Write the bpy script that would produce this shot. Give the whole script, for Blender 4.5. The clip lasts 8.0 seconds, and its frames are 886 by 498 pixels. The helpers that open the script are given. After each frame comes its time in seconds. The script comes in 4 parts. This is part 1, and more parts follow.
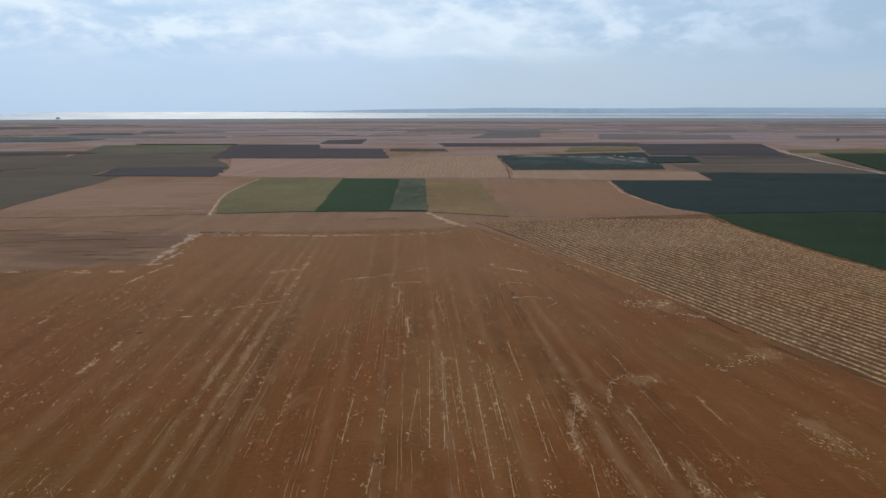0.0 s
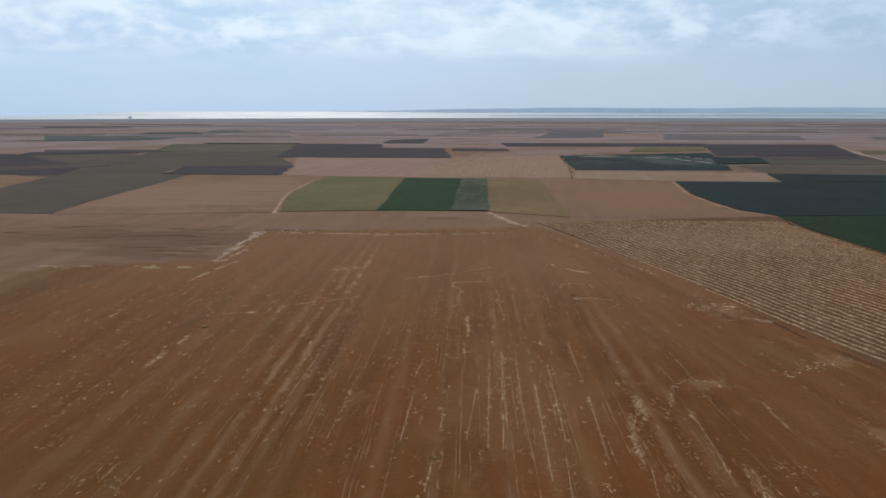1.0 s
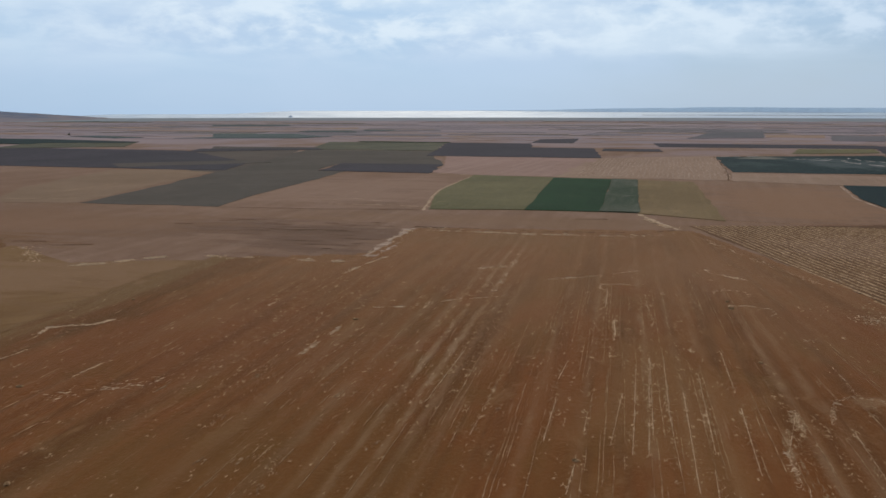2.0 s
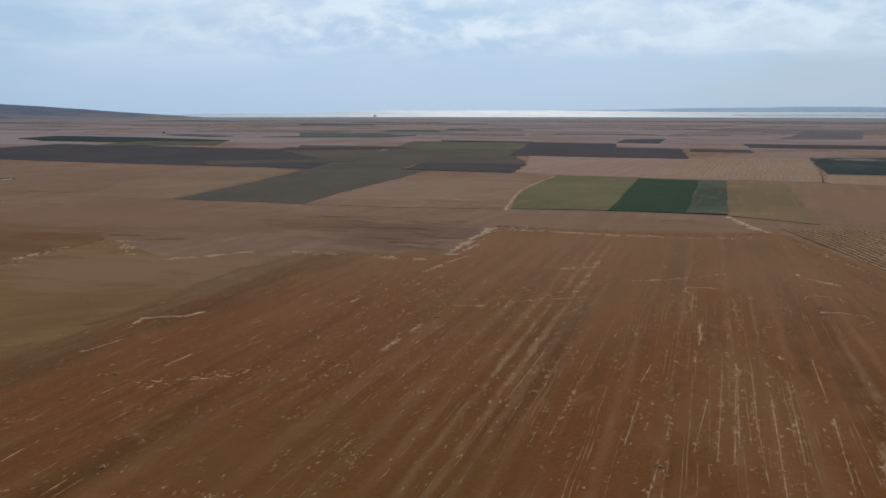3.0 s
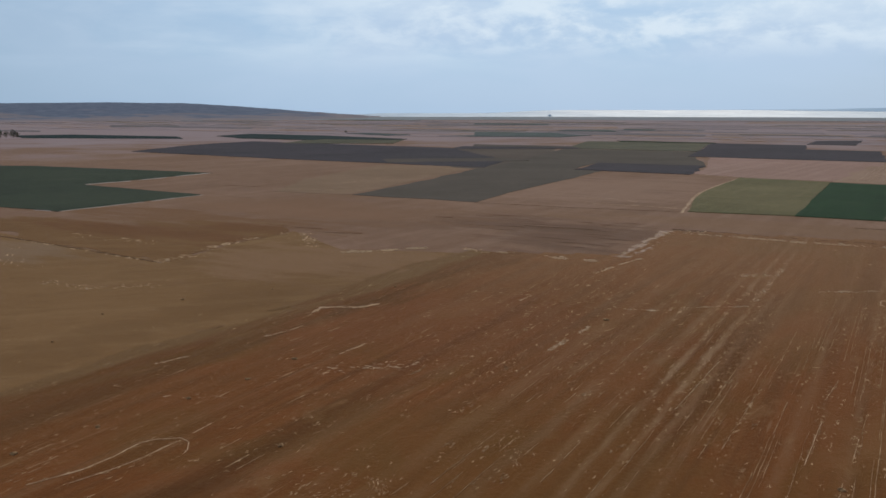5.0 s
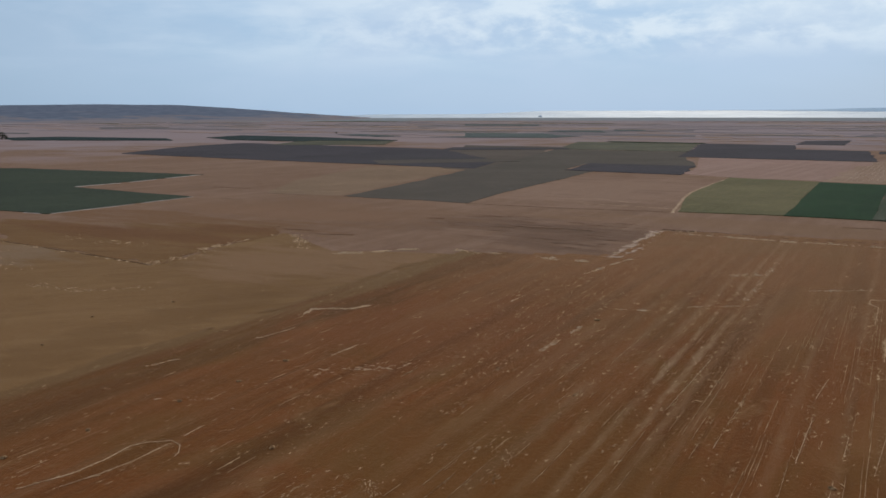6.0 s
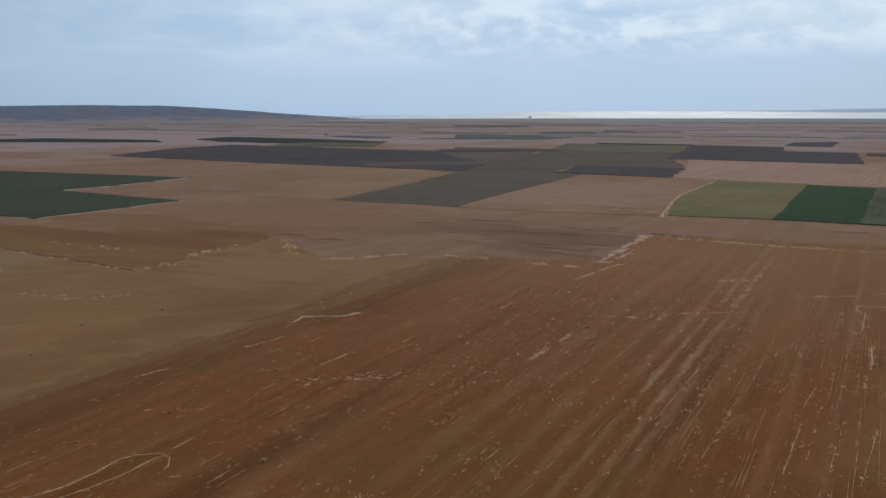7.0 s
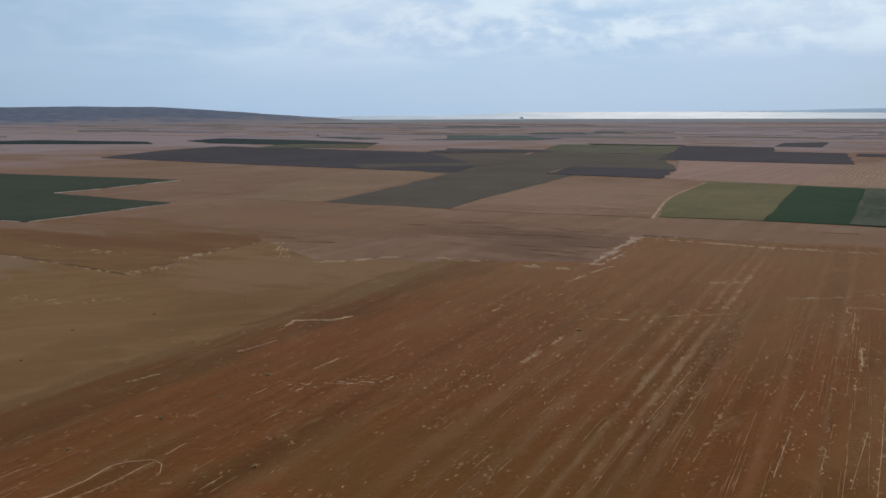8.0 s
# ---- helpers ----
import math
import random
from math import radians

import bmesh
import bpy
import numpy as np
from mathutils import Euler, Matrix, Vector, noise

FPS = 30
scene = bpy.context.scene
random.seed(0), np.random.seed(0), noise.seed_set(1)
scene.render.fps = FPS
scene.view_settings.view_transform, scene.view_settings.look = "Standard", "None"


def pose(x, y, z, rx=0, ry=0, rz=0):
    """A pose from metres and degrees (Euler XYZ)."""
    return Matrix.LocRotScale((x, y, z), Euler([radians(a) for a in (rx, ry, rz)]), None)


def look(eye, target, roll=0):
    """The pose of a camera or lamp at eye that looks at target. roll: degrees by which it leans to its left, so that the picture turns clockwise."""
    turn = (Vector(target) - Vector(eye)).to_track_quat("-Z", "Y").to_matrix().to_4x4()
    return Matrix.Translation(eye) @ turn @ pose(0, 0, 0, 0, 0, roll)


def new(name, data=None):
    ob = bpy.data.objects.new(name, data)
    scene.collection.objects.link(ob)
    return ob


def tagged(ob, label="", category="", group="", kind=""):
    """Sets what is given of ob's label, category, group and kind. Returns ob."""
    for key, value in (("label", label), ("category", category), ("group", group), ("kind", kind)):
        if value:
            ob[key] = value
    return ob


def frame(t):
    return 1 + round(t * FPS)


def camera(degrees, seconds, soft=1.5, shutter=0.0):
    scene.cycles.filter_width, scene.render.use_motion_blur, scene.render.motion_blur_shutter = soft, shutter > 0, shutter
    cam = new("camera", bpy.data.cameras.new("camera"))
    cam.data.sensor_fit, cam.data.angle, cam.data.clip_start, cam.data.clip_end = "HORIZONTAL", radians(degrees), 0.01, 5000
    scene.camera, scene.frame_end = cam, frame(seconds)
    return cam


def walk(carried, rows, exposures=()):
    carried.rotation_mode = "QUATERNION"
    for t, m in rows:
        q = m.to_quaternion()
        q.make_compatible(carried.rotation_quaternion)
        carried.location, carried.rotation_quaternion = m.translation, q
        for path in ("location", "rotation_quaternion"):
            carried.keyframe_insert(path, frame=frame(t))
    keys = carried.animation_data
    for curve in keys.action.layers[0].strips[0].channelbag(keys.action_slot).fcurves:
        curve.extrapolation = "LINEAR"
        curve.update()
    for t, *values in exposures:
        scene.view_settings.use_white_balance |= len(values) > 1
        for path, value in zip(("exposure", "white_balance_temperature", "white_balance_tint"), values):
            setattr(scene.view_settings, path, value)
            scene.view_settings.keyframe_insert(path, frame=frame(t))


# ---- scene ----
cam = camera(54.57, 8.0, soft=1.6, shutter=0.3)


# ---- path: a hovering drone that pans to its left and then climbs two metres ----
def at(t, x, y, z, yaw, pitch, roll):
    return t, pose(x, y, z, 90 + pitch, roll, yaw)


ROWS = [
    at(0.0, -0.00, -0.00, 45.00, -0.000, -9.229, 0.087),
    at(0.5, -0.01, -0.04, 44.99, 0.488, -9.237, 0.062),
    at(1.0, -0.04, -0.10, 44.97, 4.101, -9.238, 0.062),
    at(1.5, -0.12, -0.16, 44.98, 10.198, -9.262, 0.020),
    at(1.7, -0.24, -0.21, 44.96, 11.927, -9.268, 0.016),
    at(2.8, -0.33, -0.26, 44.88, 18.172, -9.279, 0.010),
    at(3.0, -0.41, -0.32, 44.84, 19.431, -9.297, -0.002),
    at(3.5, -0.48, -0.40, 44.73, 25.283, -9.325, -0.024),
    at(4.0, -0.51, -0.45, 44.66, 30.266, -9.322, -0.001),
    at(4.5, -0.42, -0.46, 44.71, 31.034, -9.331, -0.005),
    at(6.0, -0.34, -0.46, 44.71, 30.284, -9.247, 0.152),
    at(6.5, -0.34, -0.48, 45.11, 30.020, -9.226, 0.237),
    at(7.0, -0.25, -0.46, 46.31, 29.619, -9.218, 0.150),
    at(7.5, -0.19, -0.47, 46.98, 29.266, -9.173, 0.200),
    at(8.0, -0.17, -0.50, 46.93, 29.072, -9.176, 0.251),
]
walk(cam, ROWS, [(0.0, 0.03), (1.0, 0.05), (1.7, -0.02), (3.0, -0.08), (4.5, -0.11), (8.0, -0.1)])

# ---- world, sun ----
SUN_BEARING, SUN_HEIGHT, GLOW_BEARING = 14.0, 42.0, 19.0


def bearing(deg, dist):
    """A place in plan: degrees to the left of the y axis, metres from the origin."""
    return -math.sin(radians(deg)) * dist, math.cos(radians(deg)) * dist


world = bpy.data.worlds.new("world")
scene.world = world
world.use_nodes = True


def build_world():
    nt = world.node_tree
    nt.nodes.clear()
    link = nt.links.new
    sky = nt.nodes.new("ShaderNodeTexSky")
    sky.sky_type, sky.sun_disc = "NISHITA", False
    sky.sun_elevation, sky.sun_rotation = radians(SUN_HEIGHT), radians(-SUN_BEARING)
    sky.air_density, sky.dust_density, sky.ozone_density = 1.0, 1.2, 1.5
    geo = nt.nodes.new("ShaderNodeTexCoord")
    sep = nt.nodes.new("ShaderNodeSeparateXYZ")
    link(geo.outputs["Generated"], sep.inputs[0])

    def op(kind, a, b=None, clamp=False):
        n = nt.nodes.new("ShaderNodeMath")
        n.operation, n.use_clamp = kind, clamp
        for i, v in enumerate((a, b)):
            if v is None:
                continue
            if isinstance(v, (int, float)):
                n.inputs[i].default_value = v
            else:
                link(v, n.inputs[i])
        return n.outputs[0]

    up = op("MAXIMUM", sep.outputs[2], 0.0)
    # the cloud deck: directions projected on a plane overhead
    den = op("ADD", up, 0.4)
    comb = nt.nodes.new("ShaderNodeCombineXYZ")
    link(op("DIVIDE", sep.outputs[0], den), comb.inputs[0])
    link(op("DIVIDE", sep.outputs[1], den), comb.inputs[1])

    def cloud(scale, detail, rough, distort, off):
        n = nt.nodes.new("ShaderNodeTexNoise")
        mp = nt.nodes.new("ShaderNodeMapping")
        mp.inputs["Location"].default_value = off
        link(comb.outputs[0], mp.inputs[0])
        link(mp.outputs[0], n.inputs["Vector"])
        n.inputs["Scale"].default_value, n.inputs["Detail"].default_value = scale, detail
        n.inputs["Roughness"].default_value, n.inputs["Distortion"].default_value = rough, distort
        return n.outputs["Fac"]

    def spread(v, a, b, c=0.0, d=1.0):
        n = nt.nodes.new("ShaderNodeMapRange")
        n.interpolation_type = "SMOOTHSTEP"
        link(v, n.inputs[0])
        for i, k in enumerate((a, b, c, d)):
            n.inputs[i + 1].default_value = k
        return n.outputs[0]

    def mix(fac, a, b):
        n = nt.nodes.new("ShaderNodeMix")
        n.data_type = "RGBA"
        link(fac, n.inputs[0])
        for i, v in ((6, a), (7, b)):
            if isinstance(v, tuple):
                n.inputs[i].default_value = (*v, 1)
            else:
                link(v, n.inputs[i])
        return n.outputs[2]

    # how far a direction lies from the sun's side of the sky
    hx, hy = bearing(GLOW_BEARING, 1.0)
    toward = op("ADD", op("MULTIPLY", sep.outputs[0], hx), op("MULTIPLY", sep.outputs[1], hy))
    glow = spread(toward, 0.68, 1.0)
    haze = mix(glow, SKY_DULL, SKY_HAZE)
    # a pale veil on the side away from the hill
    vx, vy = bearing(-30, 1.0)
    aside = op("ADD", op("MULTIPLY", sep.outputs[0], vx), op("MULTIPLY", sep.outputs[1], vy))
    haze = mix(op("MULTIPLY", spread(aside, 0.72, 0.97), spread(up, 0.11, 0.02, 0.15, 0.8)), haze, SKY_PALE)
    veil = mix(glow, SKY_GREY, SKY_CLOUD)
    low = spread(up, 0.10, 0.40, 0.9, 0.45)
    clear = mix(low, sky.outputs[0], haze)
    soft = spread(cloud(2.6, 4, 0.5, 0.3, (3.1, 0.4, 0)), 0.36, 0.66, 0.0, 0.7)
    soft = op("MULTIPLY", soft, spread(up, 0.0, 0.07, 0.25, 1.0))
    puff = spread(cloud(8.4, 9, 0.58, 0.2, (1.0, 5.2, 0)), 0.39, 0.64)
    puff = op("MULTIPLY", puff, spread(up, 0.046, 0.088))
    # thin sheets of cloud that lie in long level streaks
    flat = nt.nodes.new("ShaderNodeMapping")
    flat.inputs["Scale"].default_value = (3.2, 3.2, 20.0)
    link(geo.outputs["Generated"], flat.inputs[0])
    sheet = nt.nodes.new("ShaderNodeTexNoise")
    link(flat.outputs[0], sheet.inputs["Vector"])
    sheet.inputs["Scale"].default_value, sheet.inputs["Detail"].default_value = 1.0, 5
    sheet.inputs["Roughness"].default_value, sheet.inputs["Distortion"].default_value = 0.55, 0.1
    wx, wy = bearing(30, 1.0)
    hillward = op("ADD", op("MULTIPLY", sep.outputs[0], wx), op("MULTIPLY", sep.outputs[1], wy))
    sheets = op("MULTIPLY", spread(sheet.outputs["Fac"], 0.42, 0.66, 0.0, 0.5), spread(up, 0.03, 0.075))
    clear = mix(spread(up, 0.16, 0.5, 0.0, 0.75), clear, SKY_DECK)
    out = mix(soft, clear, veil)
    sheets = op("MULTIPLY", sheets, spread(hillward, 0.5, 0.85, 0.1, 1.0))
    out = mix(sheets, out, mix(glow, SKY_CLOUD, SKY_WHITE))
    px, py = bearing(6, 1.0)
    fore = op("ADD", op("MULTIPLY", sep.outputs[0], px), op("MULTIPLY", sep.outputs[1], py))
    out = mix(op("MULTIPLY", puff, spread(fore, 0.76, 0.96, 0.12, 0.9)), out, mix(glow, SKY_CLOUD, SKY_WHITE))
    bg = nt.nodes.new("ShaderNodeBackground")
    link(out, bg.inputs[0])
    bg.inputs[1].default_value = 0.1
    end = nt.nodes.new("ShaderNodeOutputWorld")
    link(bg.outputs[0], end.inputs[0])


SKY_DULL, SKY_HAZE = (3.2, 4.75, 6.6), (4.2, 6.1, 8.5)
SKY_GREY, SKY_CLOUD, SKY_WHITE = (3.8, 5.2, 6.9), (5.4, 6.8, 8.7), (7.6, 8.8, 9.9)
SKY_PALE = (4.3, 5.55, 6.9)
SKY_DECK = (5.6, 5.8, 5.9)
build_world()

sun = new("sun", bpy.data.lights.new("sun", "SUN"))
sun.data.energy, sun.data.angle, sun.data.color = 1.5, radians(12), (1.0, 0.9, 0.76)
sx, sy = bearing(SUN_BEARING, math.cos(radians(SUN_HEIGHT)))
sun.matrix_world = look((0, 0, 0), (-sx, -sy, -math.sin(radians(SUN_HEIGHT))))


# ---- materials ----
class Nodes:
    """Small helpers for building a node material."""

    def __init__(self, name, rough=0.95, dusty=0.0):
        self.mat = bpy.data.materials.new(name)
        self.mat.use_nodes = True
        self.nt = self.mat.node_tree
        self.bsdf = self.nt.nodes["Principled BSDF"]
        self.bsdf.inputs["Roughness"].default_value = rough
        self.bsdf.inputs["Specular IOR Level"].default_value = 0.04
        if dusty:
            self.bsdf.inputs["Sheen Weight"].default_value = dusty
            self.bsdf.inputs["Sheen Roughness"].default_value = 0.28
            self.bsdf.inputs["Sheen Tint"].default_value = (0.9, 0.68, 0.5, 1)

    def add(self, kind):
        return self.nt.nodes.new(kind)

    def link(self, a, b):
        self.nt.links.new(a, b)

    def place(self, scale=(1, 1, 1), turn=0.0, uv=False):
        src = self.add("ShaderNodeUVMap").outputs[0] if uv else self.add("ShaderNodeNewGeometry").outputs["Position"]
        # turn first, then stretch
        rot, mp = self.add("ShaderNodeMapping"), self.add("ShaderNodeMapping")
        rot.inputs["Rotation"].default_value = (0, 0, radians(turn))
        mp.inputs["Scale"].default_value = scale
        self.link(src, rot.inputs[0])
        self.link(rot.outputs[0], mp.inputs[0])
        return mp.outputs[0]

    def noise(self, vec, scale, detail=4, rough=0.55, distort=0.0):
        n = self.add("ShaderNodeTexNoise")
        self.link(vec, n.inputs["Vector"])
        n.inputs["Scale"].default_value, n.inputs["Detail"].default_value = scale, detail
        n.inputs["Roughness"].default_value, n.inputs["Distortion"].default_value = rough, distort
        return n.outputs["Fac"]

    def span(self, v, a, b, c=0.0, d=1.0):
        n = self.add("ShaderNodeMapRange")
        n.interpolation_type = "SMOOTHSTEP"
        self.link(v, n.inputs[0])
        for i, k in enumerate((a, b, c, d)):
            n.inputs[i + 1].default_value = k
        return n.outputs[0]

    def mix(self, fac, a, b, blend="MIX"):
        n = self.add("ShaderNodeMix")
        n.data_type, n.blend_type = "RGBA", blend
        if isinstance(fac, (int, float)):
            n.inputs[0].default_value = fac
        else:
            self.link(fac, n.inputs[0])
        for i, v in ((6, a), (7, b)):
            if isinstance(v, tuple):
                n.inputs[i].default_value = (*v, 1)
            else:
                self.link(v, n.inputs[i])
        return n.outputs[2]

    def spread(self, x, y, rx, ry, fray):
        """Distance from a place in the plan, in its own radii, with a frayed rim."""
        mp = self.add("ShaderNodeMapping")
        mp.inputs["Scale"].default_value = (1 / rx, 1 / ry, 0)
        mp.inputs["Location"].default_value = (-x / rx, -y / ry, 0)
        self.link(self.add("ShaderNodeNewGeometry").outputs["Position"], mp.inputs[0])
        far = self.add("ShaderNodeVectorMath")
        far.operation = "LENGTH"
        self.link(mp.outputs[0], far.inputs[0])
        both = self.add("ShaderNodeMath")
        both.operation = "ADD"
        self.link(far.outputs["Value"], both.inputs[0])
        self.link(fray, both.inputs[1])
        return both.outputs[0]

    def bump(self, height, strength, dist):
        n = self.add("ShaderNodeBump")
        n.inputs["Strength"].default_value, n.inputs["Distance"].default_value = strength, dist
        self.link(height, n.inputs["Height"])
        self.link(n.outputs[0], self.bsdf.inputs["Normal"])

    def done(self, colour):
        self.link(colour, self.bsdf.inputs["Base Color"])
        return self.mat


def soil(name, dark, mid, pale, stretch=6.0, turn=2.3, straw=0.0, coarse=1.0, uv=False, dusty=0.07, stains=(), far_haze=None):
    """Bare or stubbled earth: broad patches, streaks along the rows, fine crumbs, some straw."""
    n = Nodes(name, dusty=dusty)
    even, rows = n.place(uv=uv), n.place((1, 1 / stretch, 1), turn, uv)
    long_rows = n.place((1, 1 / (stretch * 5), 1), turn, uv)
    broad = n.noise(even, 0.011 * coarse, 4, 0.6, 0.4)
    band = n.noise(long_rows, 0.16 * coarse, 4, 0.65)
    streak = n.noise(rows, 0.55 * coarse, 5, 0.7)
    crumb = n.noise(even, 2.2, 5, 0.7)
    c = n.mix(n.span(broad, 0.36, 0.64), dark, mid)
    blot = n.noise(even, 0.045 * coarse, 5, 0.65, 0.8)
    c = n.mix(n.span(blot, 0.54, 0.72, 0, 0.5), c, pale)
    c = n.mix(n.span(blot, 0.46, 0.3, 0, 0.45), c, tuple(0.72 * v for v in dark))
    c = n.mix(n.span(band, 0.42, 0.72, 0, 0.55), c, pale)
    c = n.mix(n.span(streak, 0.5, 0.8, 0, 0.5), c, pale)
    c = n.mix(n.span(streak, 0.5, 0.25, 0, 0.45), c, tuple(0.6 * v for v in dark))
    c = n.mix(n.span(crumb, 0.35, 0.65, 0, 0.35), c, tuple(0.72 * v for v in mid))
    if straw:
        fleck = n.noise(n.place((1, 0.35, 1), turn, uv), 1.1, 3, 0.7)
        c = n.mix(n.span(fleck, 0.66, 0.78, 0, straw), c, STRAW)
    if far_haze:
        # distance haze painted into the soil colour: greyer and mauve beyond about 750 m
        c = n.mix(n.span(n.spread(0, 0, 1000, 1000, n.span(broad, 0.25, 0.75, -0.3, 0.3)), 0.75, 1.5, 0, 0.85), c, far_haze)
    for x, y, rx, ry, colour, strength in stains:
        # worked or dusty patches with frayed edges
        fray = n.span(n.noise(n.place((0.025, 0.11, 1)), 1.0, 6, 0.7), 0.2, 0.8, -0.75, 0.75)
        c = n.mix(n.span(n.spread(x, y, rx, ry, fray), 1.25, 0.45, 0, strength), c, colour)
    n.bump(crumb, 0.5, 0.25)
    return n.done(c)


def crop(name, dark, pale, turn=0.0, row=4.0, patch=None, stains=()):
    """Standing crop from afar: leaf mottling, drill rows and thinner patches."""
    n = Nodes(name, 0.8)
    even, rows = n.place(), n.place((1, 0.06, 1), turn)
    broad = n.noise(even, 0.012, 4, 0.6, 0.5)
    leaf = n.noise(even, 0.9, 5, 0.75)
    line = n.noise(rows, 1.0 / row, 3, 0.6)
    blot = n.noise(even, 0.04, 5, 0.65, 0.6)
    c = n.mix(n.span(broad, 0.35, 0.68), dark, pale)
    c = n.mix(n.span(blot, 0.54, 0.72, 0, 0.55), c, tuple(1.35 * v for v in pale))
    c = n.mix(n.span(blot, 0.46, 0.3, 0, 0.45), c, tuple(0.7 * v for v in dark))
    c = n.mix(n.span(leaf, 0.35, 0.7, 0, 0.6), c, tuple(0.55 * v for v in dark))
    c = n.mix(n.span(line, 0.5, 0.72, 0, 0.4), c, pale)
    if patch:
        c = n.mix(n.span(n.noise(even, 0.03, 5, 0.65, 0.6), 0.58, 0.72, 0, 0.7), c, patch)
    for x, y, rx, ry, colour, strength in stains:
        fray = n.span(n.noise(n.place((0.035, 0.014, 1)), 1.0, 6, 0.72), 0.2, 0.8, -0.9, 0.9)
        c = n.mix(n.span(n.spread(x, y, rx, ry, fray), 1.1, 0.3, 0, strength), c, colour)
    n.bump(leaf, 0.8, 0.5)
    return n.done(c)


def ploughed():
    """Red-brown earth worked along the tillage lines (the UV map runs with them): soft lanes, smudges of dust and scattered straw dust."""
    n = Nodes("ploughed red-brown earth", dusty=0.18)
    n.bsdf.inputs["Sheen Tint"].default_value = (0.92, 0.62, 0.42, 1)
    flat = n.place(uv=True)
    red, brown, olive, dark, pale = (0.16, 0.053, 0.0142), (0.142, 0.0515, 0.0134), (0.131, 0.0585, 0.0155), (0.068, 0.0285, 0.0085), (0.225, 0.116, 0.05)
    broad = n.noise(n.place((1, 0.6, 1), uv=True), 0.02, 5, 0.6, 0.8)
    tint = n.noise(n.place((1, 0.55, 1), uv=True), 0.034, 4, 0.6, 0.7)
    band = n.noise(n.place((1, 0.035, 1), uv=True), 0.24, 2, 0.55)
    swath = n.noise(n.place((1, 0.07, 1), uv=True), 0.085, 3, 0.55, 0.5)
    lanes = n.noise(n.place((1, 0.02, 1), uv=True), 0.6, 2, 0.5, 0.15)
    thread = n.noise(n.place((1, 0.03, 1), uv=True), 1.7, 3, 0.6, 0.3)
    where = n.noise(n.place((1, 0.5, 1), uv=True), 0.045, 4, 0.65)
    crumb = n.noise(flat, 1.1, 6, 0.72)
    smudge = n.noise(n.place((1, 0.42, 1), uv=True), 0.24, 5, 0.62, 0.5)
    fleck = n.noise(n.place((1, 0.5, 1), uv=True), 0.8, 3, 0.6, 0.3)
    c = n.mix(n.span(broad, 0.38, 0.62, 0, 0.85), brown, red)
    c = n.mix(n.span(tint, 0.5, 0.63, 0, 0.65), c, olive)
    c = n.mix(n.span(tint, 0.46, 0.3, 0, 0.4), c, dark)
    c = n.mix(n.span(swath, 0.49, 0.35, 0, 0.5), c, dark)
    c = n.mix(n.span(swath, 0.53, 0.68, 0, 0.5), c, (0.175, 0.06, 0.018))
    c = n.mix(n.span(band, 0.5, 0.3, 0, 0.36), c, dark)
    c = n.mix(n.span(band, 0.54, 0.74, 0, 0.22), c, pale)
    c = n.mix(n.span(lanes, 0.48, 0.3, 0, 0.2), c, dark)
    c = n.mix(n.span(lanes, 0.56, 0.76, 0, 0.2), c, pale)
    c = n.mix(n.span(smudge, 0.55, 0.74, 0, 0.55), c, pale)
    c = n.mix(n.span(smudge, 0.42, 0.26, 0, 0.35), c, dark)
    c = n.mix(n.span(crumb, 0.5, 0.3, 0, 0.3), c, dark)
    c = n.mix(n.span(crumb, 0.62, 0.8, 0, 0.35), c, pale)
    c = n.mix(n.span(fleck, 0.67, 0.76, 0, 0.6), c, (0.3, 0.175, 0.095))
    line = n.add("ShaderNodeMath")
    line.operation = "MULTIPLY"
    n.link(n.span(thread, 0.6, 0.72), line.inputs[0])
    n.link(n.span(where, 0.44, 0.62, 0, 0.45), line.inputs[1])
    c = n.mix(line.outputs[0], c, STRAW)
    # wheel lanes where the dust has been worn pale
    across = n.add("ShaderNodeSeparateXYZ")
    n.link(flat, across.inputs[0])
    sway = n.span(n.noise(n.place((1, 0.2, 1), uv=True), 0.25, 4, 0.6), 0.2, 0.8, -0.6, 0.6)
    worn = n.span(n.noise(n.place((1, 0.3, 1), uv=True), 0.14, 5, 0.7), 0.34, 0.6)
    for lane, wide, strength in ((-36.3, 0.75, 0.85), (-39.8, 0.75, 0.85), (-33.2, 0.8, 0.45), (-43.6, 1.0, 0.45), (-30.0, 0.8, 0.3), (-49.0, 1.3, 0.38), (-54.5, 1.0, 0.35), (-59.5, 1.6, 0.3),
                                 (-66.0, 1.6, 0.22), (-75.0, 1.8, 0.22), (-84.0, 1.6, 0.15), (-97.0, 1.8, 0.15), (-18.0, 0.8, 0.3), (-10.5, 0.7, 0.4), (-1.0, 0.8, 0.55), (4.5, 0.7, 0.4), (9.0, 0.7, 0.35), (20.5, 0.8, 0.5), (24.5, 0.9, 0.4)):
        d = n.add("ShaderNodeMath")
        d.operation = "SUBTRACT"
        n.link(across.outputs[0], d.inputs[0])
        d.inputs[1].default_value = lane
        d2 = n.add("ShaderNodeMath")
        d2.operation = "ADD"
        n.link(d.outputs[0], d2.inputs[0])
        n.link(sway, d2.inputs[1])
        d3 = n.add("ShaderNodeMath")
        d3.operation = "ABSOLUTE"
        n.link(d2.outputs[0], d3.inputs[0])
        d4 = n.add("ShaderNodeMath")
        d4.operation = "MULTIPLY"
        n.link(n.span(d3.outputs[0], wide * 1.5, 0.1, 0, strength), d4.inputs[0])
        n.link(worn, d4.inputs[1])
        c = n.mix(d4.outputs[0], c, (0.25, 0.145, 0.078))
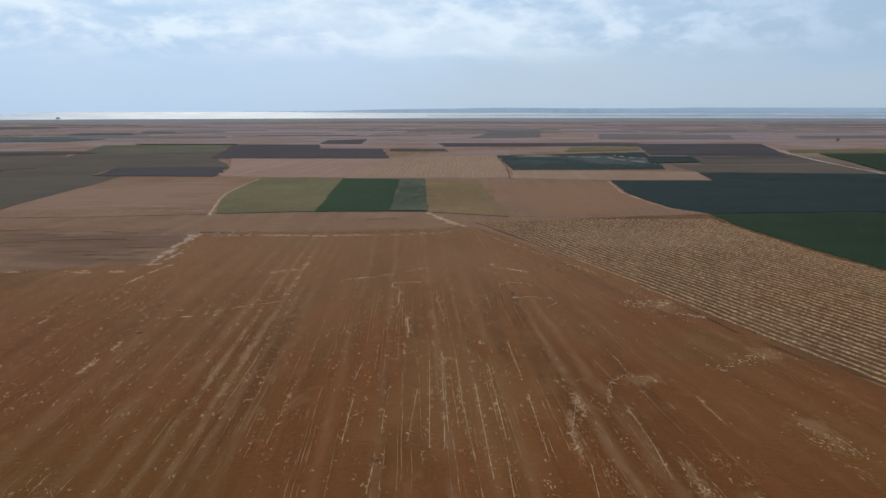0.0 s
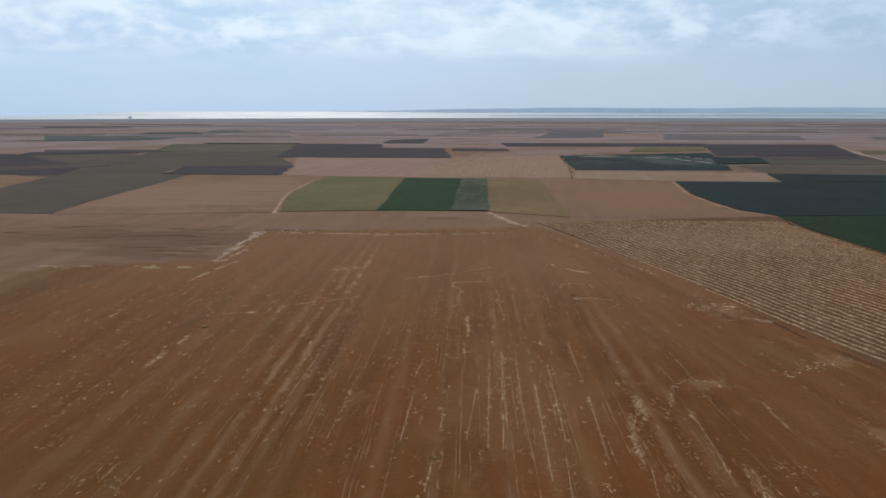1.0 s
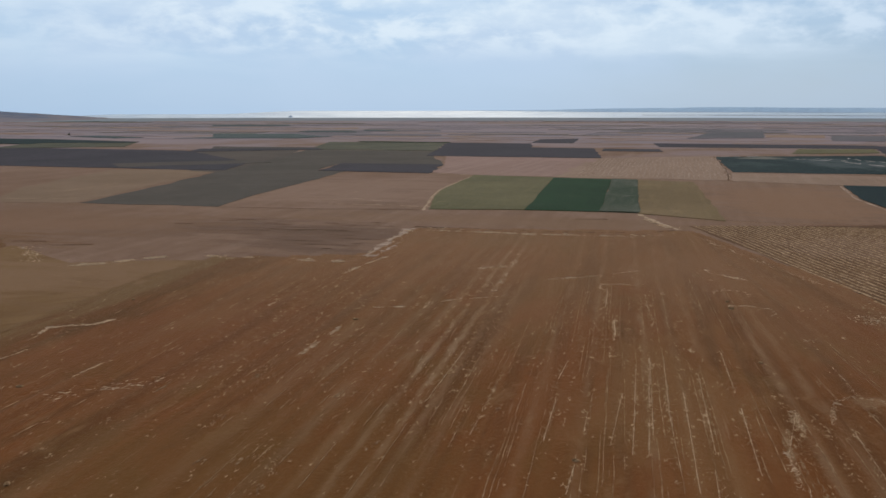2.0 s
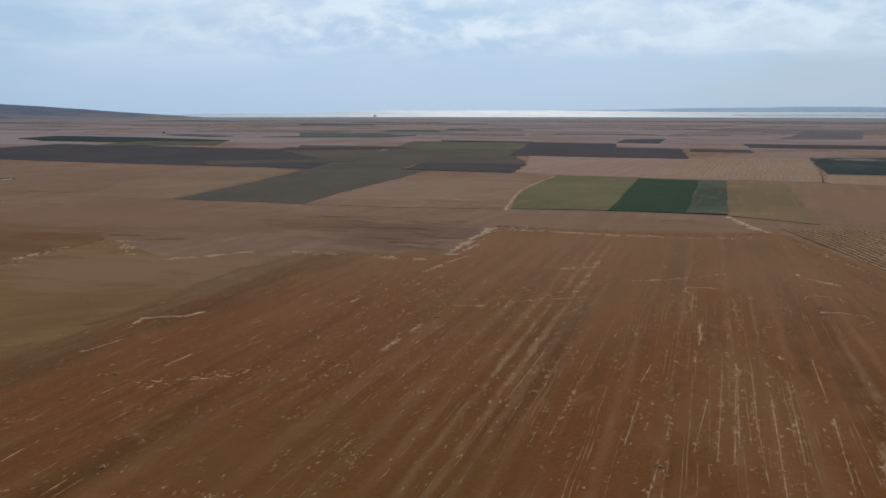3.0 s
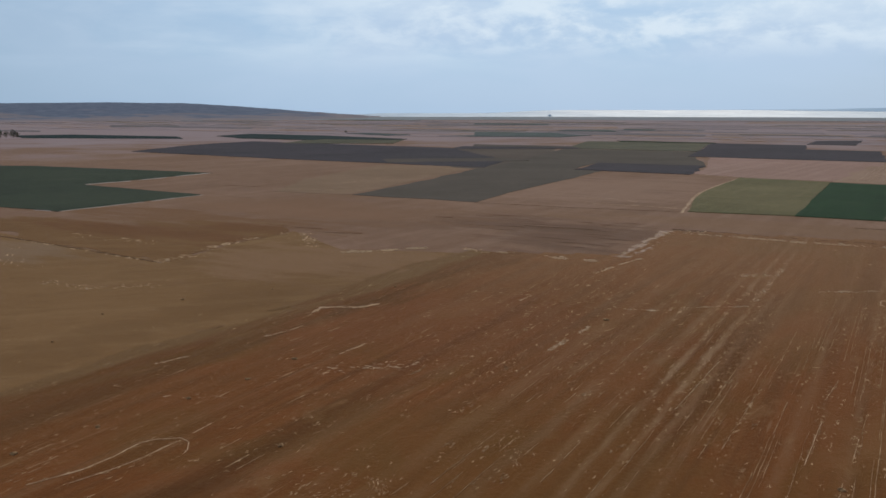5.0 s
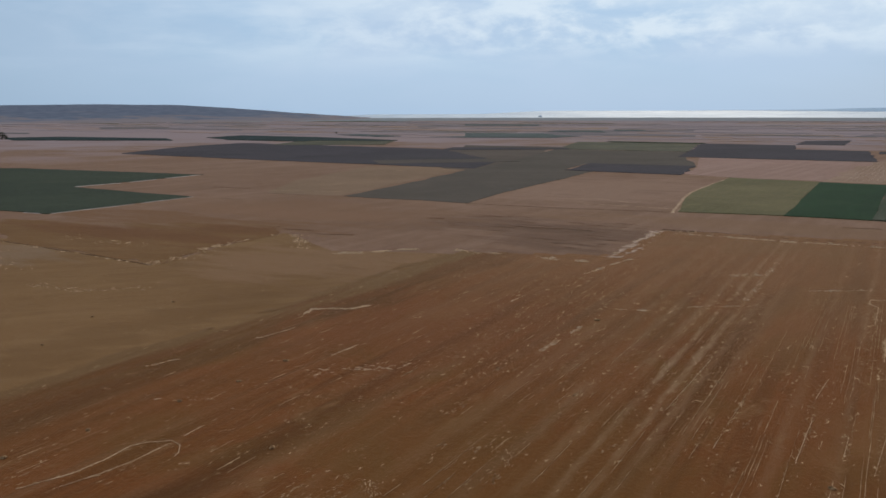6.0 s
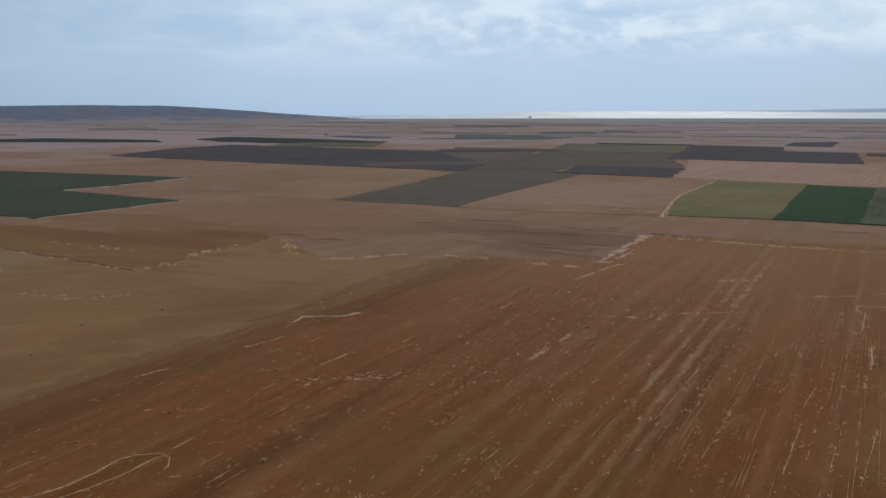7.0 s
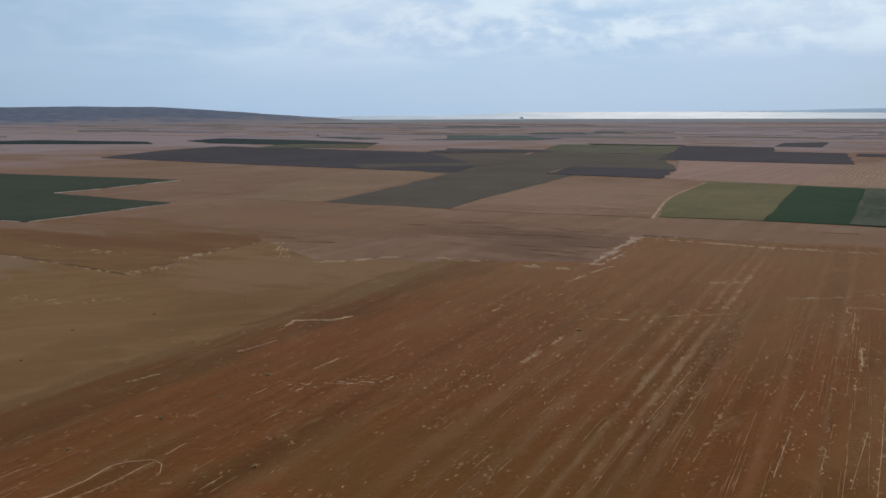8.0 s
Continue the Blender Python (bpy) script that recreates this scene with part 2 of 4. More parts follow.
    # patches of other soil in the field
    for x, y, rx, ry, colour, strength in ((62, 102, 12, 18, (0.15, 0.07, 0.016), 0.6), (42, 122, 16, 34, (0.156, 0.054, 0.0145), 0.4), (-48, 92, 32, 26, (0.128, 0.0595, 0.0165), 0.5), (3, 135, 15, 45, (0.19, 0.09, 0.033), 0.55), (-80, 150, 34, 38, (0.15, 0.052, 0.018), 0.4),
                                           (36, 190, 12, 38, (0.15, 0.05, 0.016), 0.55), (-14, 138, 6, 26, (0.155, 0.053, 0.0155), 0.4), (10, 250, 20, 30, (0.19, 0.085, 0.04), 0.5), (-98, 150, 16, 40, (0.15, 0.054, 0.018), 0.35), (-104, 84, 20, 34, (0.135, 0.058, 0.0175), 0.25),
                                           (-55, 290, 34, 16, (0.14, 0.075, 0.03), 0.5)):
        fray = n.span(n.noise(n.place((1, 0.4, 1), uv=True), 0.09, 5, 0.65), 0.2, 0.8, -0.7, 0.7)
        c = n.mix(n.span(n.spread(x, y, rx, ry, fray), 1.2, 0.4, 0, strength), c, colour)
    # smears of trodden straw
    for x, y, rx, ry in ((31, 99, 1.0, 6), (21, 127, 0.8, 6), (18.5, 115, 0.7, 9), (53, 116, 3, 7), (50, 194, 5, 9), (60, 154, 4, 6), (-45, 238, 6, 5), (-63, 147, 1.0, 6), (34, 139, 5, 4)):
        fray = n.span(n.noise(n.place((1, 0.45, 1), uv=True), 0.5, 5, 0.7), 0.2, 0.8, -0.9, 0.9)
        c = n.mix(n.span(n.spread(x, y, rx, ry, fray), 1.1, 0.1, 0, 0.5), c, (0.27, 0.152, 0.078))
    # drier, paler earth towards the head of the field
    dry = n.add("ShaderNodeMath")
    dry.operation = "ADD"
    n.link(across.outputs[1], dry.inputs[0])
    n.link(n.span(n.noise(n.place((1, 0.3, 1), uv=True), 0.045, 5, 0.65), 0.2, 0.8, -60.0, 60.0), dry.inputs[1])
    c = n.mix(n.span(dry.outputs[0], 125, 255, 0, 0.55), c, (0.2, 0.098, 0.043))
    # the edge towards the weedy stubble: a damp dark strip, then mingled earth
    along_x = n.add("ShaderNodeSeparateXYZ")
    n.link(n.place(), along_x.inputs[0])
    edge = n.add("ShaderNodeMath")
    edge.operation = "ADD"
    n.link(along_x.outputs[0], edge.inputs[0])
    n.link(n.span(n.noise(n.place((1, 0.12, 1), uv=True), 0.2, 5, 0.65), 0.2, 0.8, -9.0, 9.0), edge.inputs[1])
    c = n.mix(n.span(edge.outputs[0], -106, -120, 0, 0.5), c, (0.092, 0.042, 0.0135))
    c = n.mix(n.span(edge.outputs[0], -118, -129, 0, 0.9), c, (0.152, 0.083, 0.034))
    n.bump(crumb, 0.6, 0.3)
    return n.done(c)


STRAW = (0.36, 0.225, 0.13)
WORKED, RUSTY, TAN_EARTH = (0.128, 0.072, 0.046), (0.13, 0.053, 0.021), (0.195, 0.112, 0.066)
M_GROUND = soil("stubble earth", (0.176, 0.095, 0.056), (0.217, 0.124, 0.08), (0.27, 0.167, 0.116), 5, 2.5, 0.15, 0.8, far_haze=(0.262, 0.2, 0.207),
                stains=((-112, 282, 27, 36, WORKED, 0.75), (-152, 300, 42, 26, WORKED, 0.75), (-190, 275, 30, 16, WORKED, 0.35), (-20, 345, 40, 9, WORKED, 0.25), (-250, 290, 60, 18, (0.22, 0.12, 0.075), 0.6), (-50, 342, 110, 20, (0.2, 0.11, 0.06), 0.6), (-250, 300, 90, 45, (0.19, 0.1, 0.054), 0.6), (-165, 470, 60, 95, (0.255, 0.155, 0.108), 0.65), (-275, 246, 80, 24, (0.16, 0.078, 0.034), 0.75),
                        (66, 450, 46, 100, (0.222, 0.118, 0.066), 0.85), (280, 730, 130, 170, (0.12, 0.092, 0.075), 0.8)))
M_PLOUGH = ploughed()
M_OLIVE = soil("tan weedy stubble", (0.163, 0.085, 0.033), (0.2, 0.107, 0.045), (0.244, 0.141, 0.066), 4, 40, 0.08, 0.7,
               stains=((-258, 160, 27, 15, (0.21, 0.145, 0.1), 0.45), (-160, 195, 42, 34, (0.215, 0.12, 0.064), 0.75), (-143, 120, 10, 70, (0.13, 0.066, 0.025), 0.4)))
M_RED = soil("reddish tilled earth", (0.142, 0.07, 0.026), (0.178, 0.09, 0.035), (0.215, 0.122, 0.055), 6, 60, 0.1,
             stains=((-262, 212, 70, 14, RUSTY, 0.65), (-232, 240, 26, 12, RUSTY, 0.6), (-308, 230, 45, 12, TAN_EARTH, 0.9), (-250, 256, 30, 11, TAN_EARTH, 0.9), (-345, 205, 14, 30, TAN_EARTH, 0.9)))
M_ROWSOIL = soil("raked stubble", (0.102, 0.048, 0.021), (0.136, 0.068, 0.033), (0.2, 0.11, 0.06), 5, 16, 0.15,
                 stains=((92, 205, 16, 26, (0.13, 0.05, 0.017), 0.6), (112, 195, 9, 24, (0.085, 0.07, 0.025), 0.55), (70, 300, 35, 24, (0.185, 0.105, 0.068), 0.6), (115, 270, 5, 60, (0.15, 0.065, 0.022), 0.6)))
M_TAN = soil("pale tan stubble", (0.235, 0.145, 0.096), (0.28, 0.177, 0.12), (0.33, 0.22, 0.158), 6, 4, 0.2)
M_PINK = soil("pinkish stubble", (0.25, 0.148, 0.113), (0.292, 0.176, 0.138), (0.355, 0.234, 0.188), 6, 4, 0.2)
M_DRY = soil("dry stubble", (0.185, 0.114, 0.068), (0.22, 0.137, 0.085), (0.265, 0.172, 0.113), 6, 30, 0.15)
M_PURPLE = soil("dark fallow earth", (0.041, 0.036, 0.042), (0.056, 0.048, 0.055), (0.08, 0.066, 0.068), 6, 80, dusty=0.025)
M_FALLOW = soil("grey fallow earth", (0.077, 0.063, 0.05), (0.098, 0.079, 0.063), (0.122, 0.097, 0.078), 8, 60, dusty=0.02)
M_GREEN = crop("dense green crop", (0.012, 0.028, 0.0095), (0.018, 0.038, 0.0125), patch=(0.025, 0.036, 0.015))
M_BLUEGREEN = crop("dark bluish green crop", (0.011, 0.024, 0.024), (0.017, 0.031, 0.029), patch=(0.026, 0.038, 0.034))
M_WORNCROP = crop("bluish green crop with worn places", (0.012, 0.026, 0.026), (0.019, 0.034, 0.032), patch=(0.026, 0.038, 0.034),
                  stains=((150, 770, 55, 70, (0.085, 0.095, 0.09), 0.6), (186, 745, 25, 40, (0.12, 0.12, 0.11), 0.7), (85, 840, 26, 22, (0.2, 0.17, 0.13), 0.7), (80, 740, 26, 40, (0.045, 0.06, 0.055), 0.5)))
M_VIVID = crop("lush green crop", (0.009, 0.034, 0.0105), (0.014, 0.047, 0.0145), patch=(0.022, 0.046, 0.017))
M_GREYGREEN = crop("greyish green crop", (0.038, 0.047, 0.029), (0.05, 0.059, 0.036), patch=(0.058, 0.06, 0.038))
# far copy of the blue-green crop, paled in colour for distance haze
M_HAZEGREEN = crop("bluish crop paled by haze", (0.055, 0.075, 0.072), (0.085, 0.1, 0.092), patch=(0.1, 0.1, 0.085))
M_WEEDS = crop("reddish dry weeds", (0.085, 0.045, 0.02), (0.15, 0.085, 0.042), patch=(0.06, 0.06, 0.025))
M_DULLGREEN = crop("dull green crop", (0.075, 0.072, 0.046), (0.11, 0.096, 0.06), patch=(0.1, 0.105, 0.06))
M_YELLOWGREEN = crop("ripening yellow-green crop", (0.115, 0.098, 0.044), (0.162, 0.131, 0.063), patch=(0.088, 0.093, 0.042))
M_OLIVECROP = crop("olive crop", (0.17, 0.11, 0.05), (0.22, 0.143, 0.07), patch=(0.165, 0.12, 0.05))
M_SPARSE = crop("sparse green crop", (0.04, 0.055, 0.03), (0.1, 0.1, 0.07), patch=(0.16, 0.15, 0.12))
# marsh and outer stubble, their colours paled to blue and mauve as haze
M_MARSH = soil("haze-tinted shore marsh", (0.19, 0.212, 0.225), (0.232, 0.243, 0.255), (0.268, 0.266, 0.275), 12, 0, 0, 0.2, dusty=0.0)
M_MAUVE = soil("haze-tinted pink stubble", (0.245, 0.194, 0.2), (0.288, 0.226, 0.23), (0.322, 0.258, 0.26), 3, 88, 0, 0.3, dusty=0.0)
M_DIMSOIL = soil("brown fallow earth", (0.082, 0.062, 0.05), (0.105, 0.08, 0.063), (0.13, 0.1, 0.08), 8, 85, dusty=0.03)
# far fallow lightened for distance haze; slate also replaces far dark fallow
M_HAZEFALLOW = soil("grey fallow earth paled by haze", (0.112, 0.1, 0.106), (0.137, 0.118, 0.122), (0.162, 0.137, 0.138), 6, 80)
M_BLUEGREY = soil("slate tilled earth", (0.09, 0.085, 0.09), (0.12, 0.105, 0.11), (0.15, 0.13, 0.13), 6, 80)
# the pale blue base colour stands for the haze over the hills
M_HAZEHILL = soil("distant hill in blue haze", (0.7, 0.8, 0.9), (0.73, 0.83, 0.92), (0.76, 0.86, 0.94), 2, 0, 0, 0.2)


def plain(name, a, b, scale, rough=0.95):
    n = Nodes(name, rough)
    v = n.noise(n.place(), scale, 5, 0.65)
    n.bump(v, 0.4, 0.1)
    return n.done(n.mix(n.span(v, 0.35, 0.65), a, b))


M_STRAW = plain("straw", (0.37, 0.23, 0.128), (0.66, 0.455, 0.29), 1.6)
M_TUFT = plain("weathered straw tufts", (0.205, 0.114, 0.053), (0.5, 0.325, 0.185), 0.35)
M_RAKED = plain("weathered raked straw", (0.215, 0.124, 0.062), (0.47, 0.308, 0.18), 0.8)
M_PALE = plain("pale trodden dust", (0.24, 0.148, 0.088), (0.47, 0.33, 0.22), 0.35)
M_TRACK = plain("pinkish trodden earth", (0.19, 0.115, 0.075), (0.45, 0.32, 0.24), 0.45)
M_ROAD = plain("pale grey-pink road dust", (0.32, 0.26, 0.22), (0.52, 0.44, 0.39), 0.12)
# rock lightened and blued so its colour carries the haze
M_ROCK = plain("hazy grey rock", (0.45, 0.5, 0.57), (0.55, 0.6, 0.66), 0.1)
M_DUST = plain("dusty straw litter", (0.17, 0.088, 0.038), (0.34, 0.21, 0.118), 1.3)
M_CLOD = plain("dark clod", (0.11, 0.058, 0.026), (0.36, 0.215, 0.112), 2.5)
M_DARKEARTH = plain("damp dark earth", (0.072, 0.036, 0.017), (0.112, 0.06, 0.031), 0.4)
M_LEAF = plain("dusty dark foliage", (0.02, 0.03, 0.014), (0.045, 0.055, 0.025), 0.4)
M_BARK = plain("bark", (0.07, 0.05, 0.035), (0.12, 0.09, 0.06), 3)


def hillside():
    """Dusty farmed foot slopes under scrub; blue and mauve are distance haze painted in."""
    n = Nodes("scrubby hill")
    even = n.place()
    broad, fine = n.noise(even, 0.004, 6, 0.65, 0.5), n.noise(even, 0.02, 6, 0.7)
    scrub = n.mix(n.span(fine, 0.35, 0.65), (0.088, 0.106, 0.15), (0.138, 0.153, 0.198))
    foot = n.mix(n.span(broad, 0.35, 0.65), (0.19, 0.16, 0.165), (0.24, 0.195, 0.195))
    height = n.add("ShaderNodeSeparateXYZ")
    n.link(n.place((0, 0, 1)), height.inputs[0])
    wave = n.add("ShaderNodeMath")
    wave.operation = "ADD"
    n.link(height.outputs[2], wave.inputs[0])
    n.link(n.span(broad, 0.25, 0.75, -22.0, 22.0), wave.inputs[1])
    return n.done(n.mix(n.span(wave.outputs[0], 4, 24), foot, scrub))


M_HILL = hillside()


def water():
    """Shallow salt water over a white crust."""
    n = Nodes("lake water", 0.22)
    n.bsdf.inputs["Specular IOR Level"].default_value = 1.0
    n.bsdf.inputs["IOR"].default_value = 1.7
    wind = n.noise(n.place((0.0007, 0.016, 1)), 1.0, 4, 0.6)
    n.link(n.span(wind, 0.35, 0.65, 0.3, 0.5), n.bsdf.inputs["Roughness"])
    return n.done(n.mix(n.span(wind, 0.42, 0.58), (0.1, 0.17, 0.26), (0.4, 0.47, 0.53)))


M_WATER = water()


# ---- mesh helpers ----
def mesh_of(name, verts, faces, material, smooth=False):
    me = bpy.data.meshes.new(name)
    me.from_pydata(verts, [], faces)
    me.materials.append(material)
    if smooth:
        me.polygons.foreach_set("use_smooth", [True] * len(me.polygons))
    me.update()
    return me


def part(name, data, parent, label=""):
    ob = new(name, data)
    ob.parent = parent
    return tagged(ob, label) if label else ob


def wob(x, y, size, seed=0.0):
    return noise.noise(Vector((x / size + seed, y / size - seed, seed * 0.37)))


def smooth01(v):
    v = min(1.0, max(0.0, v))
    return v * v * (3 - 2 * v)


def rise(x, y):
    """The plain is level near by and lifts by a few metres towards the shore."""
    return 2.6 * smooth01((math.hypot(x, y) - 1600) / 2600)


def slab_mesh(name, outline, material, lift, step, rough=0.0, ragged=0.0, seed=1.0):
    """A field: an outline cut into a grid, lifted, with an uneven top, ragged edges and sides down to the ground."""
    bm = bmesh.new()
    bm.faces.new([bm.verts.new((x, y, 0)) for x, y in outline])
    xs, ys = [p[0] for p in outline], [p[1] for p in outline]
    for axis, lo, hi in ((0, min(xs), max(xs)), (1, min(ys), max(ys))):
        k = max(1, int((hi - lo) / step))
        for i in range(1, k):
            co, no = [0, 0, 0], [0, 0, 0]
            co[axis], no[axis] = lo + (hi - lo) * i / k, 1
            bmesh.ops.bisect_plane(bm, geom=bm.verts[:] + bm.edges[:] + bm.faces[:], plane_co=co, plane_no=no, dist=1e-4)
    edge = {v for e in bm.edges if len(e.link_faces) == 1 for v in e.verts}
    for v in bm.verts:
        x, y = v.co.x, v.co.y
        if v in edge and ragged:
            v.co.x += ragged * (wob(x, y, 17, seed) + 0.6 * wob(x, y, 5, seed + 3))
            v.co.y += ragged * (wob(x, y, 19, seed + 7) + 0.6 * wob(x, y, 6, seed + 5))
        v.co.z = rise(x, y) + lift + rough * (wob(x, y, 23, seed) + 0.7 * wob(x, y, 6, seed + 2))
    rim = [e for e in bm.edges if len(e.link_faces) == 1]
    ext = bmesh.ops.extrude_edge_only(bm, edges=rim)
    for v in ext["geom"]:
        if isinstance(v, bmesh.types.BMVert):
            v.co.z = rise(v.co.x, v.co.y) - 0.3
    bmesh.ops.recalc_face_normals(bm, faces=bm.faces[:])
    me = bpy.data.meshes.new(name)
    bm.to_mesh(me)
    bm.free()
    me.materials.append(material)
    return me


def field(name, outline, material, label, category, lift=0.25, step=14.0, rough=0.08, ragged=0.8, seed=1.0, group=""):
    return tagged(new(name, slab_mesh(name, outline, material, lift, step, rough, ragged, seed)), label, category, group)


# ---- the plain, one sheet to the shore ----
def build_ground():
    rings = [0.0] + [30 * 1.085 ** i for i in range(63)]
    rings = [r for r in rings if r < 4880] + [4880]
    n = 240
    verts, faces = [(0, 0, 0)], []
    for r in rings[1:]:
        for k in range(n):
            x, y = bearing(360 * k / n, r)
            verts.append((x, y, rise(x, y)))
    for k in range(n):
        faces.append((0, 1 + k, 1 + (k + 1) % n))
    for i in range(len(rings) - 2):
        a, b = 1 + i * n, 1 + (i + 1) * n
        for k in range(n):
            q = (k + 1) % n
            faces.append((a + k, b + k, b + q, a + q))
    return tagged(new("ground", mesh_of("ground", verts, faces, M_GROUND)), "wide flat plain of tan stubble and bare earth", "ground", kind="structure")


build_ground()


def ring_sheet(name, b0, b1, nb, r0, r1, nr, height, material):
    verts, faces = [], []
    for i in range(nr + 1):
        for k in range(nb + 1):
            b, r = b0 + (b1 - b0) * k / nb, r0 + (r1 - r0) * i / nr
            x, y = bearing(b, r)
            verts.append((x, y, height(b, r, i / nr)))
    for i in range(nr):
        for k in range(nb):
            a = i * (nb + 1) + k
            faces.append((a, a + nb + 1, a + nb + 2, a + 1))
    me = mesh_of(name, verts, faces, material, True)
    return new(name, me)


# the lake in the distance and the land round it
tagged(ring_sheet("lake", -50, 37.5, 200, 4200, 4890, 12, lambda b, r, s: 2.9 + (3.0 + (20.0 + 8.0 * smooth01((b - 1.0) / 13.0)) * (1 - 0.62 * smooth01((b - 23.0) / 6.0)) * smooth01((38.0 - b) / 3.5)) * s ** 1.3 if r > 4240 else 2.0, M_WATER),
       "bright lake along the horizon, glittering under the sun", "lake", kind="structure")
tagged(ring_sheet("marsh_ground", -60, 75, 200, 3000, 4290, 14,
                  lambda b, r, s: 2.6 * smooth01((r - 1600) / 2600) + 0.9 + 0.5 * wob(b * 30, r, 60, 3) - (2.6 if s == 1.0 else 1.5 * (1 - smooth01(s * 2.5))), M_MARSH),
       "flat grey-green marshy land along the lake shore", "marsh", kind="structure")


def far_hill_height(b, r, s):
    top = 51 + 4 * wob(b, 0, 6, 2) + 2.5 * wob(b, 0, 1.7, 5) - 15 * smooth01((b + 2) / 14)
    return 20 + (top - 20) * s


tagged(ring_sheet("distant_hills", -60, 14, 160, 4895, 4925, 2, far_hill_height, M_HAZEHILL), "low hills beyond the lake, tinted as blue haze", "hills", kind="structure")
tagged(ring_sheet("mud_bank", -50, 1, 120, 4500, 4520, 2, lambda b, r, s: 12.4 + 1.0 * math.sin(math.pi * s) + 0.6 * wob(b, 0, 2, 4), M_BLUEGREY), "thin grey mud bank in the lake", "bank", kind="structure")


def hill_height(b, r, s):
    crest = 70 * smooth01((b - 33.5) / 16.0) - 9 * smooth01((b - 53) / 9) + 2.5 * wob(b, r / 80, 2.2, 3) + 1.2 * wob(b, r / 50, 0.6, 1)
    return rise(*bearing(b, r)) - 1.0 + (crest + 0.8) * smooth01(s * 1.05)


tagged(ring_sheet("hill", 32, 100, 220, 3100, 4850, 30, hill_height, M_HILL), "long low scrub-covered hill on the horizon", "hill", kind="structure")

# ---- fields ----
def lines_of(c):
    """The lean of the tillage lines, which fan out towards the raked field."""
    return -0.04 - 0.2 * smooth01((c - 12) / 55) - 0.03 * smooth01((-c - 60) / 70)


def line_at(c, y):
    return c + lines_of(c) * (y - 150)


def line_through(x, y):
    c = x
    for _ in range(12):
        c = x - lines_of(c) * (y - 150)
    return c


def clod_height(c, y):
    return max(0.08, 0.15 + 0.02 * math.sin(c * 1.3 + 1.5 * wob(c, y, 40, 1)) + 0.05 * wob(c, y / 7, 2.6, 5) + 0.05 * wob(c, y / 2, 7, 8))


PLOUGH_COLS = np.arange(-175, 120.1, 0.8)
PLOUGH_ROWS = np.concatenate([np.arange(-120, 60, 20), np.arange(60, 160, 2.5), np.arange(160, 336, 4)])


def plough_top(x, y):
    """Height of the ploughed surface, between the lines of its grid."""
    c = line_through(x, y)
    j = int(min(max(np.searchsorted(PLOUGH_ROWS, y) - 1, 0), len(PLOUGH_ROWS) - 2))
    y0, y1 = float(PLOUGH_ROWS[j]), float(PLOUGH_ROWS[j + 1])
    i = math.floor((c + 175) / 0.8)
    u, v = (c + 175) / 0.8 - i, (y - y0) / (y1 - y0)
    c0, c1 = -175 + 0.8 * i, -175 + 0.8 * (i + 1)
    return (clod_height(c0, y0) * (1 - u) + clod_height(c1, y0) * u) * (1 - v) + (clod_height(c0, y1) * (1 - u) + clod_height(c1, y1) * u) * v


def build_ploughed():
    """The field under the drone, with furrows along the tillage lines."""
    cols, rows = PLOUGH_COLS, PLOUGH_ROWS

    def inside(x, y):
        if y < 160:
            lo = -131
        elif y < 233:
            lo = -134
        elif y < 252:
            lo = -132 + (y - 233) * 2.45
        elif y < 312:
            lo = -86 - (y - 252) * 0.05
        else:
            lo = -89 + (y - 312) * 6
        if y > 228 and y < 236 and x < -86:
            return x > -131
        hi = 72 - (y - 134) * 0.25 if y < 230 else 49 - (y - 230) * 0.36
        ragged = 1.5 * wob(x, y, 9, 2) + (4.0 * wob(line_through(x, y) * 0.8, y / 6, 2.4, 6) + 2.0 if y < 225 and x < -110 else 0.0)
        return lo + ragged < x < hi + 1.2 * wob(x, y, 8, 3)

    verts, faces, index = [], [], {}
    for j, y in enumerate(rows):
        for i, c in enumerate(cols):
            x = line_at(c, y)
            index[i, j] = len(verts)
            verts.append((x, float(y), clod_height(c, y)))
    for j in range(len(rows) - 1):
        for i in range(len(cols) - 1):
            a = [index[i, j], index[i + 1, j], index[i + 1, j + 1], index[i, j + 1]]
            if inside(sum(verts[k][0] for k in a) / 4, sum(verts[k][1] for k in a) / 4):
                faces.append(a)
    used = sorted({k for f in faces for k in f})
    back = {k: n for n, k in enumerate(used)}
    me = mesh_of("ploughed_field", [verts[k] for k in used], [[back[k] for k in f] for f in faces], M_PLOUGH)
    uv = me.uv_layers.new(name="UVMap")
    for loop in me.loops:
        x, y, _ = me.vertices[loop.vertex_index].co
        uv.data[loop.index].uv = (line_through(x, y), y)
    return tagged(new("ploughed_field", me), "red-brown harvested field with tillage lines and straw litter", "field")


build_ploughed()

field("stubble_field", [(-330, -60), (-118, -60), (-118, 64), (-116, 110), (-120, 170), (-122, 197), (-131, 230), (-168, 216), (-208, 240), (-206, 205), (-197, 172), (-262, 176), (-340, 190)],
      M_OLIVE, "tan weedy stubble field beside the ploughed land", "field", 0.05, 16, 0.015, 1.0, 2)
field("tilled_field", [(-345, 195), (-262, 177), (-224, 173), (-198, 171), (-200, 186), (-208, 214), (-209, 240), (-228, 258), (-280, 232), (-340, 212)],
      M_RED, "reddish tilled strip with pale straw along its edge", "field", 0.08, 5, 0.02, 6.0, 3)


